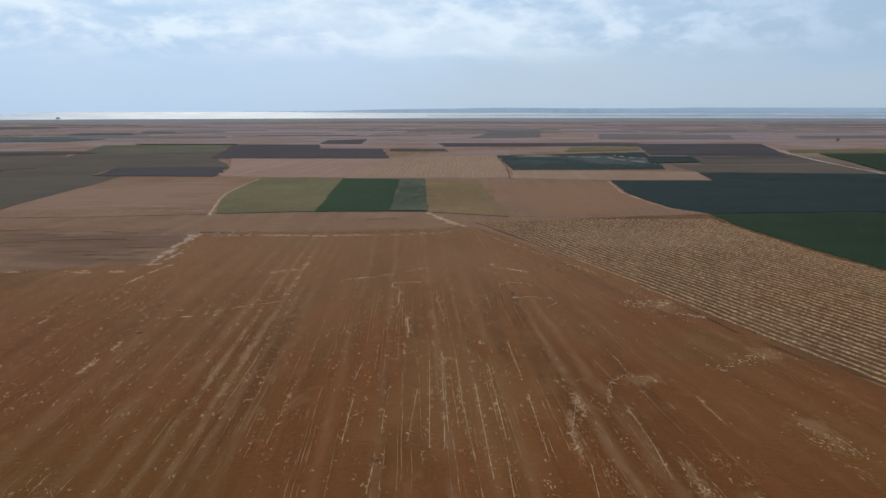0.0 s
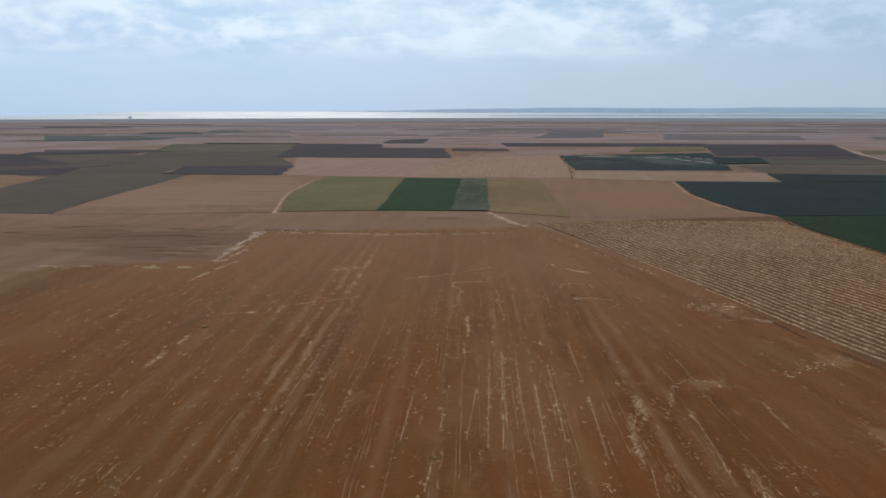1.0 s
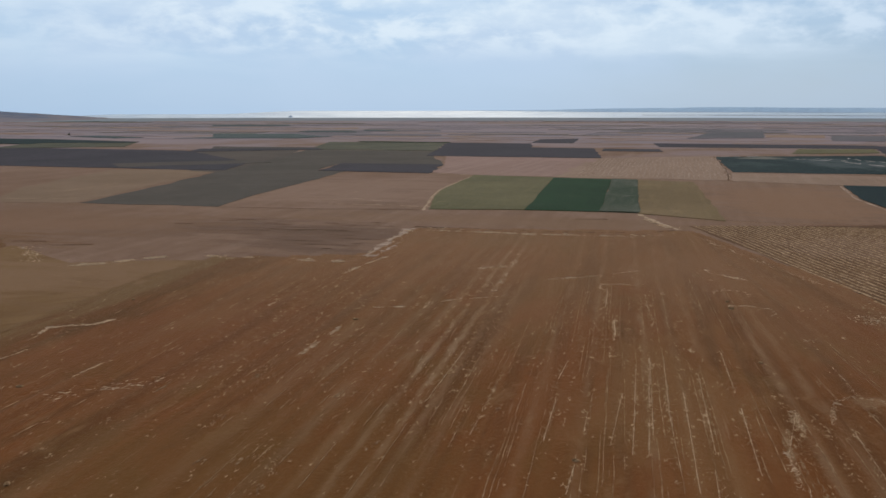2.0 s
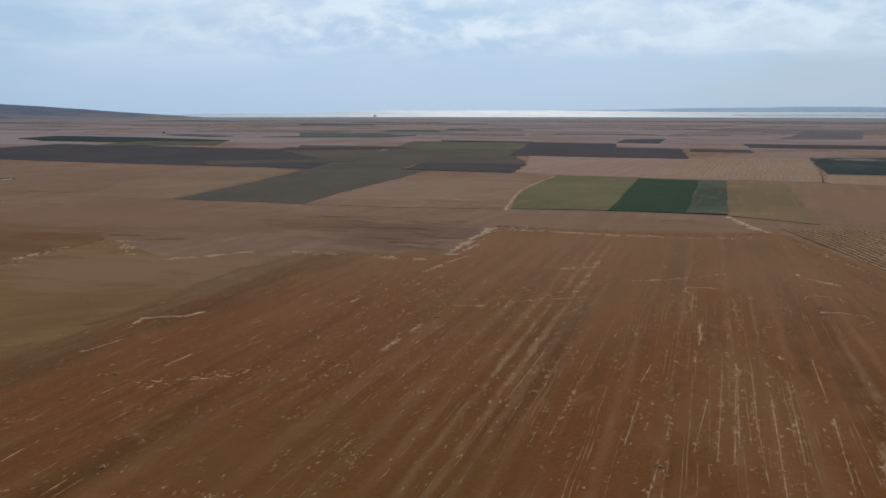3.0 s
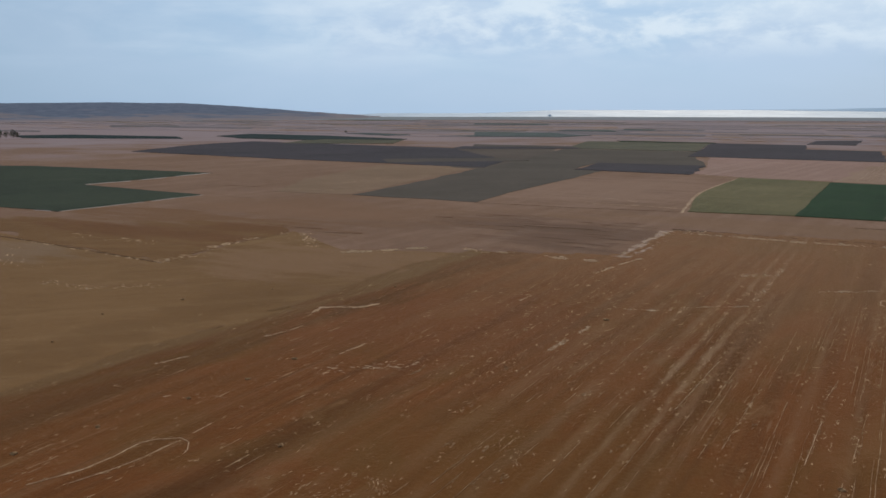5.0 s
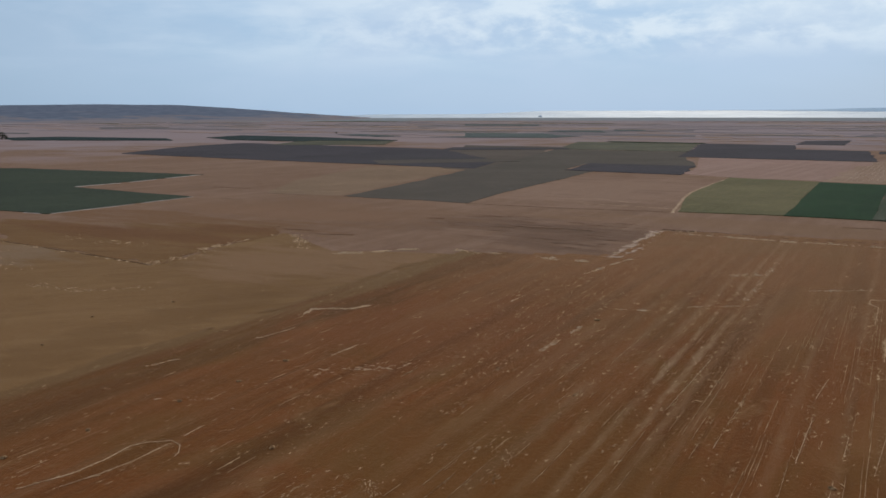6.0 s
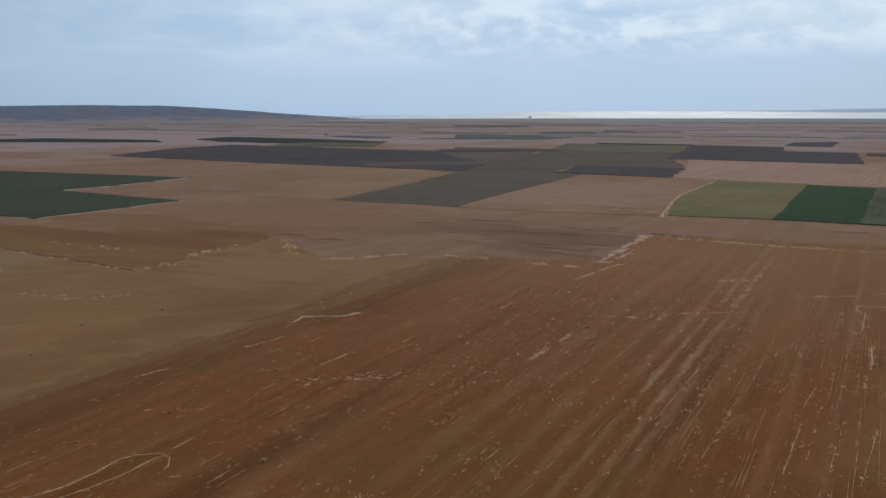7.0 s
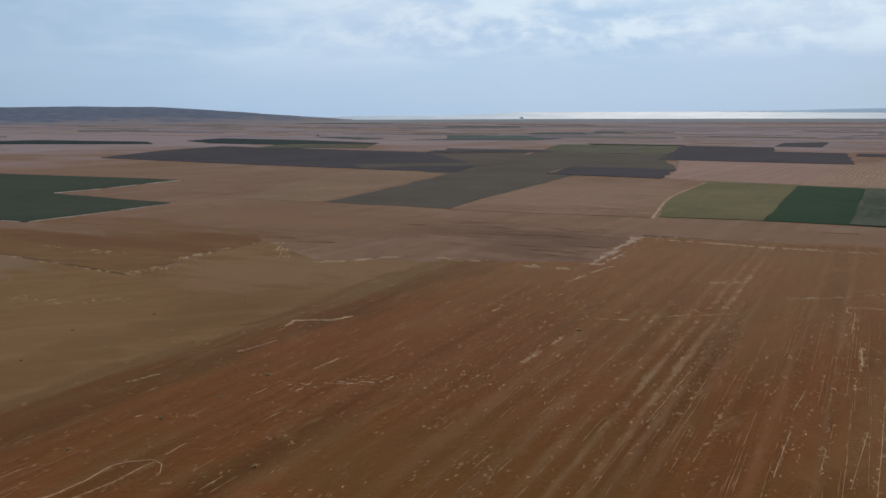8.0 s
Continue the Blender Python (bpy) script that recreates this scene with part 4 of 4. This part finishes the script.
straw_drift([(-166, 211), (-157, 218), (-152, 226), (-146, 233), (-138, 238), (-132, 237), (-124, 233)], 1.8, 16, 0.6, 201)
straw_drift([(-126, 234), (-116, 238), (-108, 239), (-101, 236), (-94, 236), (-88, 238)], 2.0, 17, 0.6, 202)
straw_drift([(-89, 309), (-75, 308), (-58, 308), (-45, 306), (-30, 309), (-13, 309), (0, 314), (6, 322)], 2.6, 15, 0.62, 203)
straw_drift([(-91, 313), (-80, 315), (-70, 314)], 2.0, 8, 0.6, 204)
straw_drift([(-201, 170), (-200, 179), (-206, 197)], 4.0, 7, 0.6, 205, "pale straw swept into the corner of a tilled strip")
straw_drift([(-206, 197), (-208, 206), (-209, 221), (-207, 239)], 2.4, 5, 0.6, 206)
straw_drift([(-204, 240), (-192, 229), (-183, 220), (-174, 211)], 3.4, 6, 0.55, 207)
straw_drift([(-86.5, 246), (-86, 262), (-87, 280), (-89, 309)], 3.2, 12, 0.6, 208, "pale straw trodden into the track at a field corner")
straw_drift([(-83, 219), (-82, 234), (-80, 247)], 0.5, 5, 0.7, 209, "thin pale straw line on bare earth")
straw_drift([(-204, 134), (-195, 135), (-188, 135), (-180, 139), (-173, 149)], 3.0, 2.2, 0.45, 210, "thin scatter of pale straw on weedy stubble")
straw_drift([(-262, 161), (-240, 150), (-222, 147)], 5.0, 2.2, 0.5, 211, "thin scatter of pale straw on weedy stubble")
straw_drift([(-120, 144), (-121.5, 148), (-118, 151), (-114, 153), (-112.5, 158)], 0.7, 16, 0.5, 212, "bright straw ridge lying across the field edge", least=0.6)
straw_drift([(-62, 182), (-54, 185), (-50, 191), (-45, 195), (-35, 201)], 0.6, 5, 0.45, 213, STRAW_LABEL, least=0.15)
straw_drift([(-27, 224), (-16, 231), (-4, 243)], 0.8, 3, 0.5, 214, STRAW_LABEL)
straw_drift([(-48, 236), (-41, 240)], 2.0, 10, 0.6, 215, STRAW_LABEL)
straw_drift([(-63, 143), (-63, 152)], 0.6, 8, 0.45, 216, STRAW_LABEL, least=0.6)
straw_drift([(-63, 157), (-63, 164)], 0.5, 7, 0.42, 217, STRAW_LABEL, least=0.6)
straw_drift([(-86, 178), (-86, 184)], 0.4, 6, 0.5, 218, STRAW_LABEL)
straw_drift([(43, 192), (48, 199), (52, 194)], 4.0, 9, 0.45, 219, "scattered pale straw heaps by the raked field")
straw_drift([(48, 184), (52, 186), (57, 182)], 1.5, 7, 0.45, 220, "scattered pale straw heaps by the raked field")
straw_drift([(48, 144), (52, 148), (59, 153), (62, 157)], 2.4, 6, 0.36, 221, STRAW_LABEL)
straw_drift([(12, 252), (16, 243), (24, 236)], 1.2, 6, 0.55, 222, STRAW_LABEL)
straw_drift([(30, 176), (34, 168), (37, 160)], 2.2, 6, 0.45, 223, STRAW_LABEL)
straw_drift([(-3, 360), (1, 346), (8, 333)], 2.2, 12, 0.8, 224, "pale straw on a worn track between fields")
straw_drift([(10, 331), (24, 283), (36, 250), (46, 224)], 1.2, 1.6, 0.45, 225)
straw_drift([(-119, 99), (-118, 105)], 0.3, 6, 0.38, 226, STRAW_LABEL, least=0.5)
straw_drift([(-115, 124), (-114, 133)], 0.3, 6, 0.4, 227, STRAW_LABEL, least=0.5)
straw_drift([(-95, 121), (-95, 129)], 0.3, 6, 0.35, 228, STRAW_LABEL, least=0.5)
straw_drift([(-104, 88), (-97, 92), (-90, 90)], 1.0, 2.5, 0.3, 229, STRAW_LABEL)
straw_drift([(-92, 110), (-84, 118), (-78, 126)], 2.4, 3.5, 0.4, 230, STRAW_LABEL)
straw_drift([(-272, 196), (-255, 190), (-240, 195), (-225, 190)], 5.0, 2.0, 0.6, 231, "thin scatter of pale straw on tilled earth")
straw_drift([(-300, 178), (-262, 174.5), (-224, 171.5), (-203, 169.5)], 0.9, 1.6, 0.7, 232)
straw_line([(-93, 57), (-91, 63), (-91, 68), (-92, 73), (-91, 75), (-88.6, 77), (-86.4, 76.5), (-84.5, 74.5), (-83.6, 72)], 0.11, 0.1, 41)
straw_line([(-89, 60), (-88, 65), (-87.6, 69), (-88, 76)], 0.07, 0.45, 42)
straw_line([(-88.4, 79), (-89, 83)], 0.08, 0.2, 50)
straw_line([(-10.5, 195), (-11, 213), (-13, 216), (-13.2, 220), (-9, 222), (-4, 221.5)], 0.11, 0.35, 43)
straw_line([(-8, 184), (-7, 170)], 0.1, 0.4, 44)
straw_drift([(26, 128), (26.6, 133), (28, 138.5), (31, 141), (34, 140.5), (36, 138)], 0.5, 6, 0.3, 45, STRAW_LABEL, least=0.4)
straw_drift([(31, 157), (31.6, 150), (32, 141)], 0.25, 3.5, 0.26, 46, STRAW_LABEL, least=0.3)
straw_drift([(14.4, 215), (14.6, 219), (18, 221), (22, 220), (22.6, 216)], 0.35, 6, 0.35, 47, STRAW_LABEL, least=0.35)
straw_drift([(17, 197), (17, 203), (21, 204), (26, 201.5), (26.6, 197), (24, 192)], 0.35, 6, 0.35, 48, STRAW_LABEL, least=0.35)
straw_line([(-17, 88.5), (-14, 91), (-10, 91.5), (-7, 89)], 0.16, 0.15, 49)
straw_line([(-34.0, 151.9), (-33.7, 122.7)], 0.055, 0.2, 300)
straw_line([(-24.7, 139.2), (-24.1, 110.8)], 0.045, 0.3, 303)
straw_line([(-14.4, 150.4), (-15.0, 139.2)], 0.065, 0.2, 306)
straw_line([(-14.2, 131.3), (-13.9, 110.8)], 0.055, 0.3, 309)
straw_line([(-8.9, 124.3), (-8.8, 116.4)], 0.045, 0.2, 312)
straw_line([(-4.2, 134.1), (-4.9, 111.9)], 0.065, 0.3, 315)
straw_line([(-2.5, 150.3), (-2.1, 125.8), (-1.9, 109.3)], 0.055, 0.2, 318)
straw_line([(-0.1, 152.8), (0.7, 116.3)], 0.045, 0.3, 321)
straw_line([(-9.0, 104.2), (-9.2, 95.3)], 0.065, 0.2, 324)
straw_line([(-0.3, 155.4), (0.2, 109.3)], 0.055, 0.3, 327)
straw_line([(2.2, 155.4), (3.0, 125.7), (4.2, 104.1)], 0.045, 0.2, 330)
straw_line([(5.2, 137.3), (6.2, 99.5)], 0.065, 0.3, 333)
straw_line([(7.9, 148.2), (8.7, 111.9)], 0.055, 0.2, 336)
straw_line([(8.3, 106.6), (8.3, 94.4)], 0.045, 0.3, 339)
straw_line([(13.5, 131.2), (13.8, 106.6)], 0.065, 0.2, 342)
straw_line([(21.2, 131.2), (18.1, 114.8)], 0.055, 0.3, 345)
straw_line([(18.9, 104.1), (18.2, 94.4)], 0.045, 0.2, 348)
straw_line([(12.5, 163.3), (13.3, 139.0)], 0.065, 0.3, 351)
straw_line([(28.0, 125.9), (28.4, 110.6), (28.1, 99.4)], 0.04, 0.5, 354)
straw_line([(39.9, 130.3), (40.7, 117.7)], 0.045, 0.3, 357)
straw_line([(-8.0, 184.0), (-7.0, 166.0)], 0.065, 0.2, 360)
straw_line([(-1.8, 210.7), (0.1, 178.8)], 0.055, 0.3, 363)
straw_drift([(21, 132), (21, 121)], 0.8, 16, 0.24, 240, STRAW_LABEL, least=0.3)
straw_drift([(19, 124), (18, 114), (18, 103)], 0.6, 13, 0.22, 241, STRAW_LABEL, least=0.2)
straw_drift([(31, 106), (31, 94)], 1.1, 18, 0.24, 242, STRAW_LABEL, least=0.3)
straw_drift([(53, 124), (52, 114), (56, 106)], 3.0, 8, 0.3, 243, STRAW_LABEL)
straw_drift([(12, 107), (13, 92)], 0.8, 6, 0.25, 244, STRAW_LABEL)
straw_drift([(-41, 262), (-39.5, 232), (-38.5, 205)], 0.8, 3, 0.4, 245, STRAW_LABEL)
straw_drift([(-58, 80), (-54, 76)], 1.4, 12, 0.22, 246, STRAW_LABEL, least=0.3)
straw_drift([(-47, 97), (-45, 92)], 1.2, 8, 0.25, 247, STRAW_LABEL)


# worn marks in the far crop and weeds along the green fields
for k, pts in enumerate(([(150, 800), (160, 770), (172, 742), (178, 716)], [(140, 842), (152, 822), (158, 800)], [(196, 772), (204, 752), (210, 735)], [(168, 850), (172, 812), (186, 790)], [(205, 812), (216, 790), (222, 762)], [(120, 830), (138, 812), (150, 806)], [(92, 866), (70, 858), (58, 850)])):
    strip("bare_patch", pts, 1.0, 0.5, M_ROAD, "pale worn patch in the dark crop", "bare patch", 70 + k * 2.1, 0.6, 2.0, "worn patches")
strip("dirt_track", [(-443, 327), (-440, 360), (-445, 400), (-447, 430)], 0.7, 0.3, M_ROAD, "pale dry edge along the notched green field", "track", 83, 0.4, 3)
strip("dirt_track", [(-351, 232), (-337, 234), (-336, 260), (-337, 318)], 0.5, 0.2, M_ROAD, "pale dry edge along the notched green field", "track", 85, 0.25, 2)
field("stubble_plot", [(-318, 352), (-274, 360), (-318, 600), (-395, 560), (-360, 430)], M_DRY, "pale tan stubble plot beside the grey fallow land", "field", 0.07, 14, 0.03, 3.0, 87)
strip("weed_strip", [(114, 367), (113, 338), (116, 300), (119.5, 265), (123.5, 238), (127, 190), (129, 162)], 1.2, 0.4, M_WEEDS, "reddish-green weeds along the crop edge", "weeds", 81, 0.1, 1.5)

# ---- litter on the ploughed land ----
def tillage_straw():
    """Long thin lines of straw that the implement left, and short scraps."""
    rng = random.Random(5)
    verts, faces = [], []
    jobs = []
    for _ in range(70):
        jobs.append((rng.gauss(-2, 15), rng.uniform(72, 195), rng.uniform(12, 50), rng.uniform(0.03, 0.055)))
    for _ in range(70):
        jobs.append((rng.uniform(-60, 45), rng.uniform(70, 150), rng.uniform(4, 20), rng.uniform(0.03, 0.055)))
    for _ in range(130):
        jobs.append((rng.uniform(-135, 75), rng.uniform(45, 290), rng.uniform(1.0, 4.5), rng.uniform(0.03, 0.08)))
    for _ in range(70):
        # short smears on the land towards the weedy stubble
        jobs.append((rng.uniform(-128, -35), rng.uniform(58, 240), rng.uniform(2.0, 6.0), rng.uniform(0.04, 0.08)))
    for c, y0, length, w in jobs:
        pts = [(line_at(c, y) + 0.12 * wob(c, y, 5, 3), y) for y in np.arange(y0, y0 + length, 0.9)]
        pts = [p for p in pts if on_plough(*p)]
        if len(pts) > 2:
            for v, f in lumpy_strip(pts, w, 0.035, c * 0.31, 0.22):
                b = len(verts)
                verts += on_top(v, 0.02)
                faces += [tuple(b + q for q in face) for face in f]
    tagged(new("tillage_straw", mesh_of("tillage_straw", verts, faces, M_TUFT)), "thin lines of straw left along the tillage", "straw", kind="stuff")


def tufts():
    """Scattered tufts of stubble and straw, denser in some lines and heaps."""
    rng = random.Random(8)
    spots = []
    for _ in range(3000):
        y = 40 + 270 * rng.random() ** 1.3
        c = rng.uniform(-150, 75)
        spots.append((line_at(c, y), y, rng.lognormvariate(-1.65, 0.45)))
    for _ in range(1800):
        # rows of tufts a stride apart, where the drill passed
        y, c = rng.uniform(70, 215), rng.choice(range(-88, 12, 3)) + rng.gauss(0, 0.35)
        if wob(c, y / 3, 9, 7) > -0.12:
            spots.append((line_at(c, y), y, rng.lognormvariate(-1.6, 0.4)))

    for _ in range(800):
        # thicker litter in drifts where the straw was spread unevenly
        y, c = 55 + 160 * rng.random() ** 1.5, rng.uniform(-122, -28)
        if wob(c, y / 2, 14, 11) > 0.0:
            spots.append((line_at(c, y), y, rng.lognormvariate(-1.5, 0.4)))

    def lane(c, y0, y1, n, wide):
        for _ in range(n):
            y = rng.uniform(y0, y1)
            spots.append((line_at(c, y) + rng.gauss(0, wide), y, rng.lognormvariate(-1.9, 0.4)))

    def heap(x, y, r, n):
        for _ in range(n):
            spots.append((x + rng.gauss(0, r * 0.45), y + rng.gauss(0, r * 1.5), rng.lognormvariate(-2.15, 0.5)))

    for c, y0, y1, n in ((-39.8, 95, 268, 170), (-36.3, 100, 262, 150), (-31, 120, 240, 70), (-49, 90, 200, 80), (19, 95, 140, 120), (23, 96, 132, 70), (31.5, 92, 108, 80)):
        lane(c, y0, y1, n, 0.7)
    for c, y0, y1, n in ((1, 90, 170, 60), (6, 85, 190, 70), (-9, 150, 240, 80), (-1, 170, 260, 80), (44, 80, 118, 90), (-75, 75, 200, 80), (-98, 95, 190, 65)):
        lane(c, y0, y1, n, 0.9)
    for x, y, r, n in ((-57, 79, 2.2, 20), (-48, 97, 1.6, 15), (-60, 75, 1.2, 10), (21, 128, 2.0, 30), (20, 116, 2.2, 30), (32, 100, 1.6, 20), (53, 181, 4, 20), (58, 151, 1.6, 20)):
        heap(x, y, r, n)
    for x, y, r, n in ((33, 136, 2.5, 15), (-4, 232, 3, 20), (12, 244, 3, 20), (-110, 115, 3, 20), (-66, 132, 3, 15), (62, 120, 4, 35), (70, 105, 5, 45), (8, 330, 3, 25)):
        heap(x, y, r, n)
    free = len(spots)
    for pts, w in LITTER_LINES:
        for x, y in along(pts, 0.5):
            spots.append((x + rng.gauss(0, 0.3 + 0.5 * w), y + rng.gauss(0, 0.6), rng.lognormvariate(-2.1, 0.45) * (1 + y / 400)))
    for _ in range(900):
        spots.append((rng.uniform(-300, -131), rng.uniform(40, 240), rng.lognormvariate(-2.3, 0.5)))
    verts, faces = [], []
    for k, (x, y, s) in enumerate(spots):
        if k < free and not on_plough(x, y):
            continue
        s = min(s, 0.3 if y < 150 else 0.45) * (0.75 if y < 120 else 1.0)
        lie = math.atan2(1.0, lines_of(line_through(x, y))) if k < free else 1.6
        for q in range(3):
            # a few flattened blades lying more or less with the tillage
            b, a, run = len(verts), rng.gauss(lie, 0.35), s * rng.uniform(0.9, 2.6)
            ox, oy, wide = x + rng.gauss(0, 0.4) * s, y + rng.gauss(0, 0.9) * s, s * rng.uniform(0.14, 0.34)
            dx, dy = math.cos(a), math.sin(a)
            z = (plough_top(ox, oy) if on_plough(ox, oy) else 0.04) + 0.015
            verts += [(ox - dx * run, oy - dy * run, z), (ox + dy * wide, oy - dx * wide, z + 0.02), (ox + dx * run, oy + dy * run, z + 0.01), (ox - dy * wide, oy + dx * wide, z + 0.02),
                      (ox, oy, z + 0.03 + 0.05 * s + 0.006 * q)]
            faces += [(b, b + 1, b + 4), (b + 1, b + 2, b + 4), (b + 2, b + 3, b + 4), (b + 3, b, b + 4)]
    tagged(new("straw_tufts", mesh_of("straw_tufts", verts, faces, M_TUFT)), "scattered pale straw tufts on the ploughed earth", "straw", kind="stuff")


def dust_patch(x, y, wide, long, seed):
    """A thin ragged spread of trodden straw and dust."""
    rng = random.Random(seed)
    root = tagged(new("dust_patch"), "pale ragged patch of trodden straw and dust", "straw", "dust patches")
    root.matrix_world = pose(x, y, 0)
    for k in range(11):
        cx, cy, r = rng.gauss(0, wide * 0.5), rng.gauss(0, long * 0.6), rng.uniform(0.25, 0.75)
        verts = [(cx, cy, plough_top(x + cx, y + cy) + 0.1 + 0.004 * k)]
        for q in range(14):
            a = q * math.tau / 14
            d = r * (0.6 + 0.55 * noise.noise(Vector((math.cos(a) * 1.6 + seed, math.sin(a) * 1.6, k))) + 0.3 * rng.random())
            verts.append((cx + d * wide * 0.3 * math.cos(a), cy + (d * long * 0.7 * math.sin(a)), plough_top(x + cx + d * wide * 0.3 * math.cos(a), y + cy + (d * long * 0.7 * math.sin(a))) + 0.03))
        part("spread", mesh_of("spread", verts, [(0, 1 + q, 1 + (q + 1) % 14) for q in range(14)], M_DUST), root)


dust_patch(21.2, 127, 0.8, 3.2, 3)
dust_patch(18.6, 118, 0.9, 3.5, 5)
dust_patch(19.2, 110, 0.5, 3.0, 7)
dust_patch(20.4, 101, 0.5, 3.0, 9)
dust_patch(22.3, 97, 0.4, 2.5, 11)
dust_patch(30.8, 104, 0.7, 2.2, 13)
dust_patch(31.8, 98.5, 0.9, 3.0, 15)
dust_patch(-51, 95, 0.9, 1.5, 17)
dust_patch(-45, 88, 0.8, 1.4, 19)
dust_patch(-36, 104, 0.7, 1.3, 21)
dust_patch(-56, 94, 0.7, 1.2, 23)
dust_patch(-61, 108, 0.6, 1.8, 25)
dust_patch(-48, 123, 0.6, 1.6, 27)
dust_patch(-77, 119, 0.6, 2.2, 29)
dust_patch(-65, 128, 0.5, 2.0, 31)
dust_patch(-43, 238, 2.4, 3.0, 33)
dust_patch(48, 208, 2.0, 3.0, 35)
dust_patch(53, 192, 2.2, 2.6, 37)
dust_patch(61, 155, 1.0, 2.0, 39)
dust_patch(52, 150, 0.8, 2.4, 41)
dust_patch(9, 120, 0.5, 1.0, 43)
dust_patch(-21, 170, 0.6, 2.0, 45)
dust_patch(11, 238, 1.6, 3.0, 47)
dust_patch(51, 117, 1.0, 2.4, 49)
dust_patch(54, 108, 1.0, 2.4, 51)
dust_patch(28, 112, 0.5, 1.4, 53)
dust_patch(33, 137, 1.0, 1.5, 55)
dust_patch(27, 147, 0.6, 2.0, 57)
dust_patch(-22, 122, 0.5, 1.4, 59)
dust_patch(-30, 140, 0.6, 2.0, 61)
tillage_straw()
tufts()


def clod(x, y, size, seed, material, label):
    bm = bmesh.new()
    bmesh.ops.create_icosphere(bm, subdivisions=2, radius=1.0)
    for v in bm.verts:
        k = 1 + 0.45 * noise.noise(v.co * 1.3 + Vector((seed, 0, 0))) + 0.2 * noise.noise(v.co * 3.1 + Vector((0, seed, 0)))
        v.co = Vector((v.co.x * k * 1.25, v.co.y * k * 0.9, max(-0.25, v.co.z * k * 0.6))) * size
    me = bpy.data.meshes.new("clod")
    bm.to_mesh(me)
    bm.free()
    me.materials.append(material)
    ob = tagged(new("clod", me), label, "clod", "clods on the field")
    ob.matrix_world = pose(x, y, (plough_top(x, y) if on_plough(x, y) else 0.06) + 0.2 * size, 0, 0, seed * 57 % 360)
    return ob


for k, (x, y, size) in enumerate(((-9, 105.6, 0.42), (17, 207, 0.6), (17.4, 200, 0.55), (19, 157, 0.4), (-62, 170, 0.5), (-75, 82, 0.42), (-100, 114, 0.45), (-102, 74, 0.38), (-103, 62, 0.42), (-100, 89, 0.4),
                                  (-99, 101, 0.38), (-145, 158, 0.3), (-159, 119, 0.3), (-148, 99, 0.3), (63, 134, 0.4), (-155, 138, 0.4), (-120, 176, 0.4))):
    clod(x, y, size, 3 + k * 1.7, M_CLOD, "dark clod of turned earth with dry roots")


# ---- things in the distance ----
def tree(x, y, height, seed):
    rng = random.Random(seed)
    z0 = rise(x, y)
    root = tagged(new("tree"), "dusty dark green tree on the plain", "tree", "far trees")
    root.matrix_world = pose(x, y, z0)
    bm = bmesh.new()
    bmesh.ops.create_cone(bm, segments=8, radius1=0.05 * height, radius2=0.02 * height, depth=0.5 * height, matrix=Matrix.Translation((0, 0, 0.25 * height)))
    for k in range(5):
        a = k * 1.3 + rng.random()
        m = Matrix.Translation((0.12 * height * math.cos(a), 0.12 * height * math.sin(a), 0.52 * height)) @ Euler((0.8 * math.sin(a) * -1, 0.8 * math.cos(a), 0)).to_matrix().to_4x4()
        bmesh.ops.create_cone(bm, segments=6, radius1=0.022 * height, radius2=0.008 * height, depth=0.35 * height, matrix=m)
    me = bpy.data.meshes.new("trunk")
    bm.to_mesh(me)
    bm.free()
    me.materials.append(M_BARK)
    part("trunk", me, root)
    verts, faces = [], []
    for _ in range(200):
        a, u, r = rng.uniform(0, 6.3), rng.uniform(-1, 1), rng.random() ** 0.4
        k = 0.36 * height * r * (1 + 0.35 * math.sin(3 * a + seed))
        p = Vector((1.5 * k * math.cos(a) * math.sqrt(1 - u * u), k * math.sin(a) * math.sqrt(1 - u * u), 0.52 * height + 0.46 * height * u * r))
        s = 0.05 * height * rng.uniform(0.6, 1.4)
        t1 = Vector((rng.gauss(0, 1), rng.gauss(0, 1), rng.gauss(0, 1))).normalized()
        t2 = t1.cross(Vector((rng.gauss(0, 1), rng.gauss(0, 1), rng.gauss(0, 1)))).normalized()
        b = len(verts)
        verts += [tuple(p + t1 * s), tuple(p + t2 * s), tuple(p - t1 * s), tuple(p - t2 * s)]
        faces.append((b, b + 1, b + 2, b + 3))
    part("crown", mesh_of("crown", verts, faces, M_LEAF), root)
    return root


for k, (x, y, h) in enumerate(((552, 1210, 5), (-967, 1268, 5), (-1271, 794, 12), (-1262, 798, 10), (-1253, 804, 13), (-1246, 806, 9), (-1290, 790, 9))):
    tree(x, y, h, 40 + k)


def islet(b, r, wide, high):
    bm = bmesh.new()
    bmesh.ops.create_icosphere(bm, subdivisions=3, radius=1.0)
    for v in bm.verts:
        k = 1 + 0.4 * noise.noise(v.co * 1.6)
        v.co = Vector((v.co.x * k * wide, v.co.y * k * wide, v.co.z * k * high))
    me = bpy.data.meshes.new("islet")
    bm.to_mesh(me)
    bm.free()
    me.materials.append(M_ROCK)
    ob = tagged(new("islet", me), "small dark rocky islet at the lake shore", "islet")
    x, y = bearing(b, r)
    ob.matrix_world = pose(x, y, 6)


islet(23.9, 4292, 9, 8)
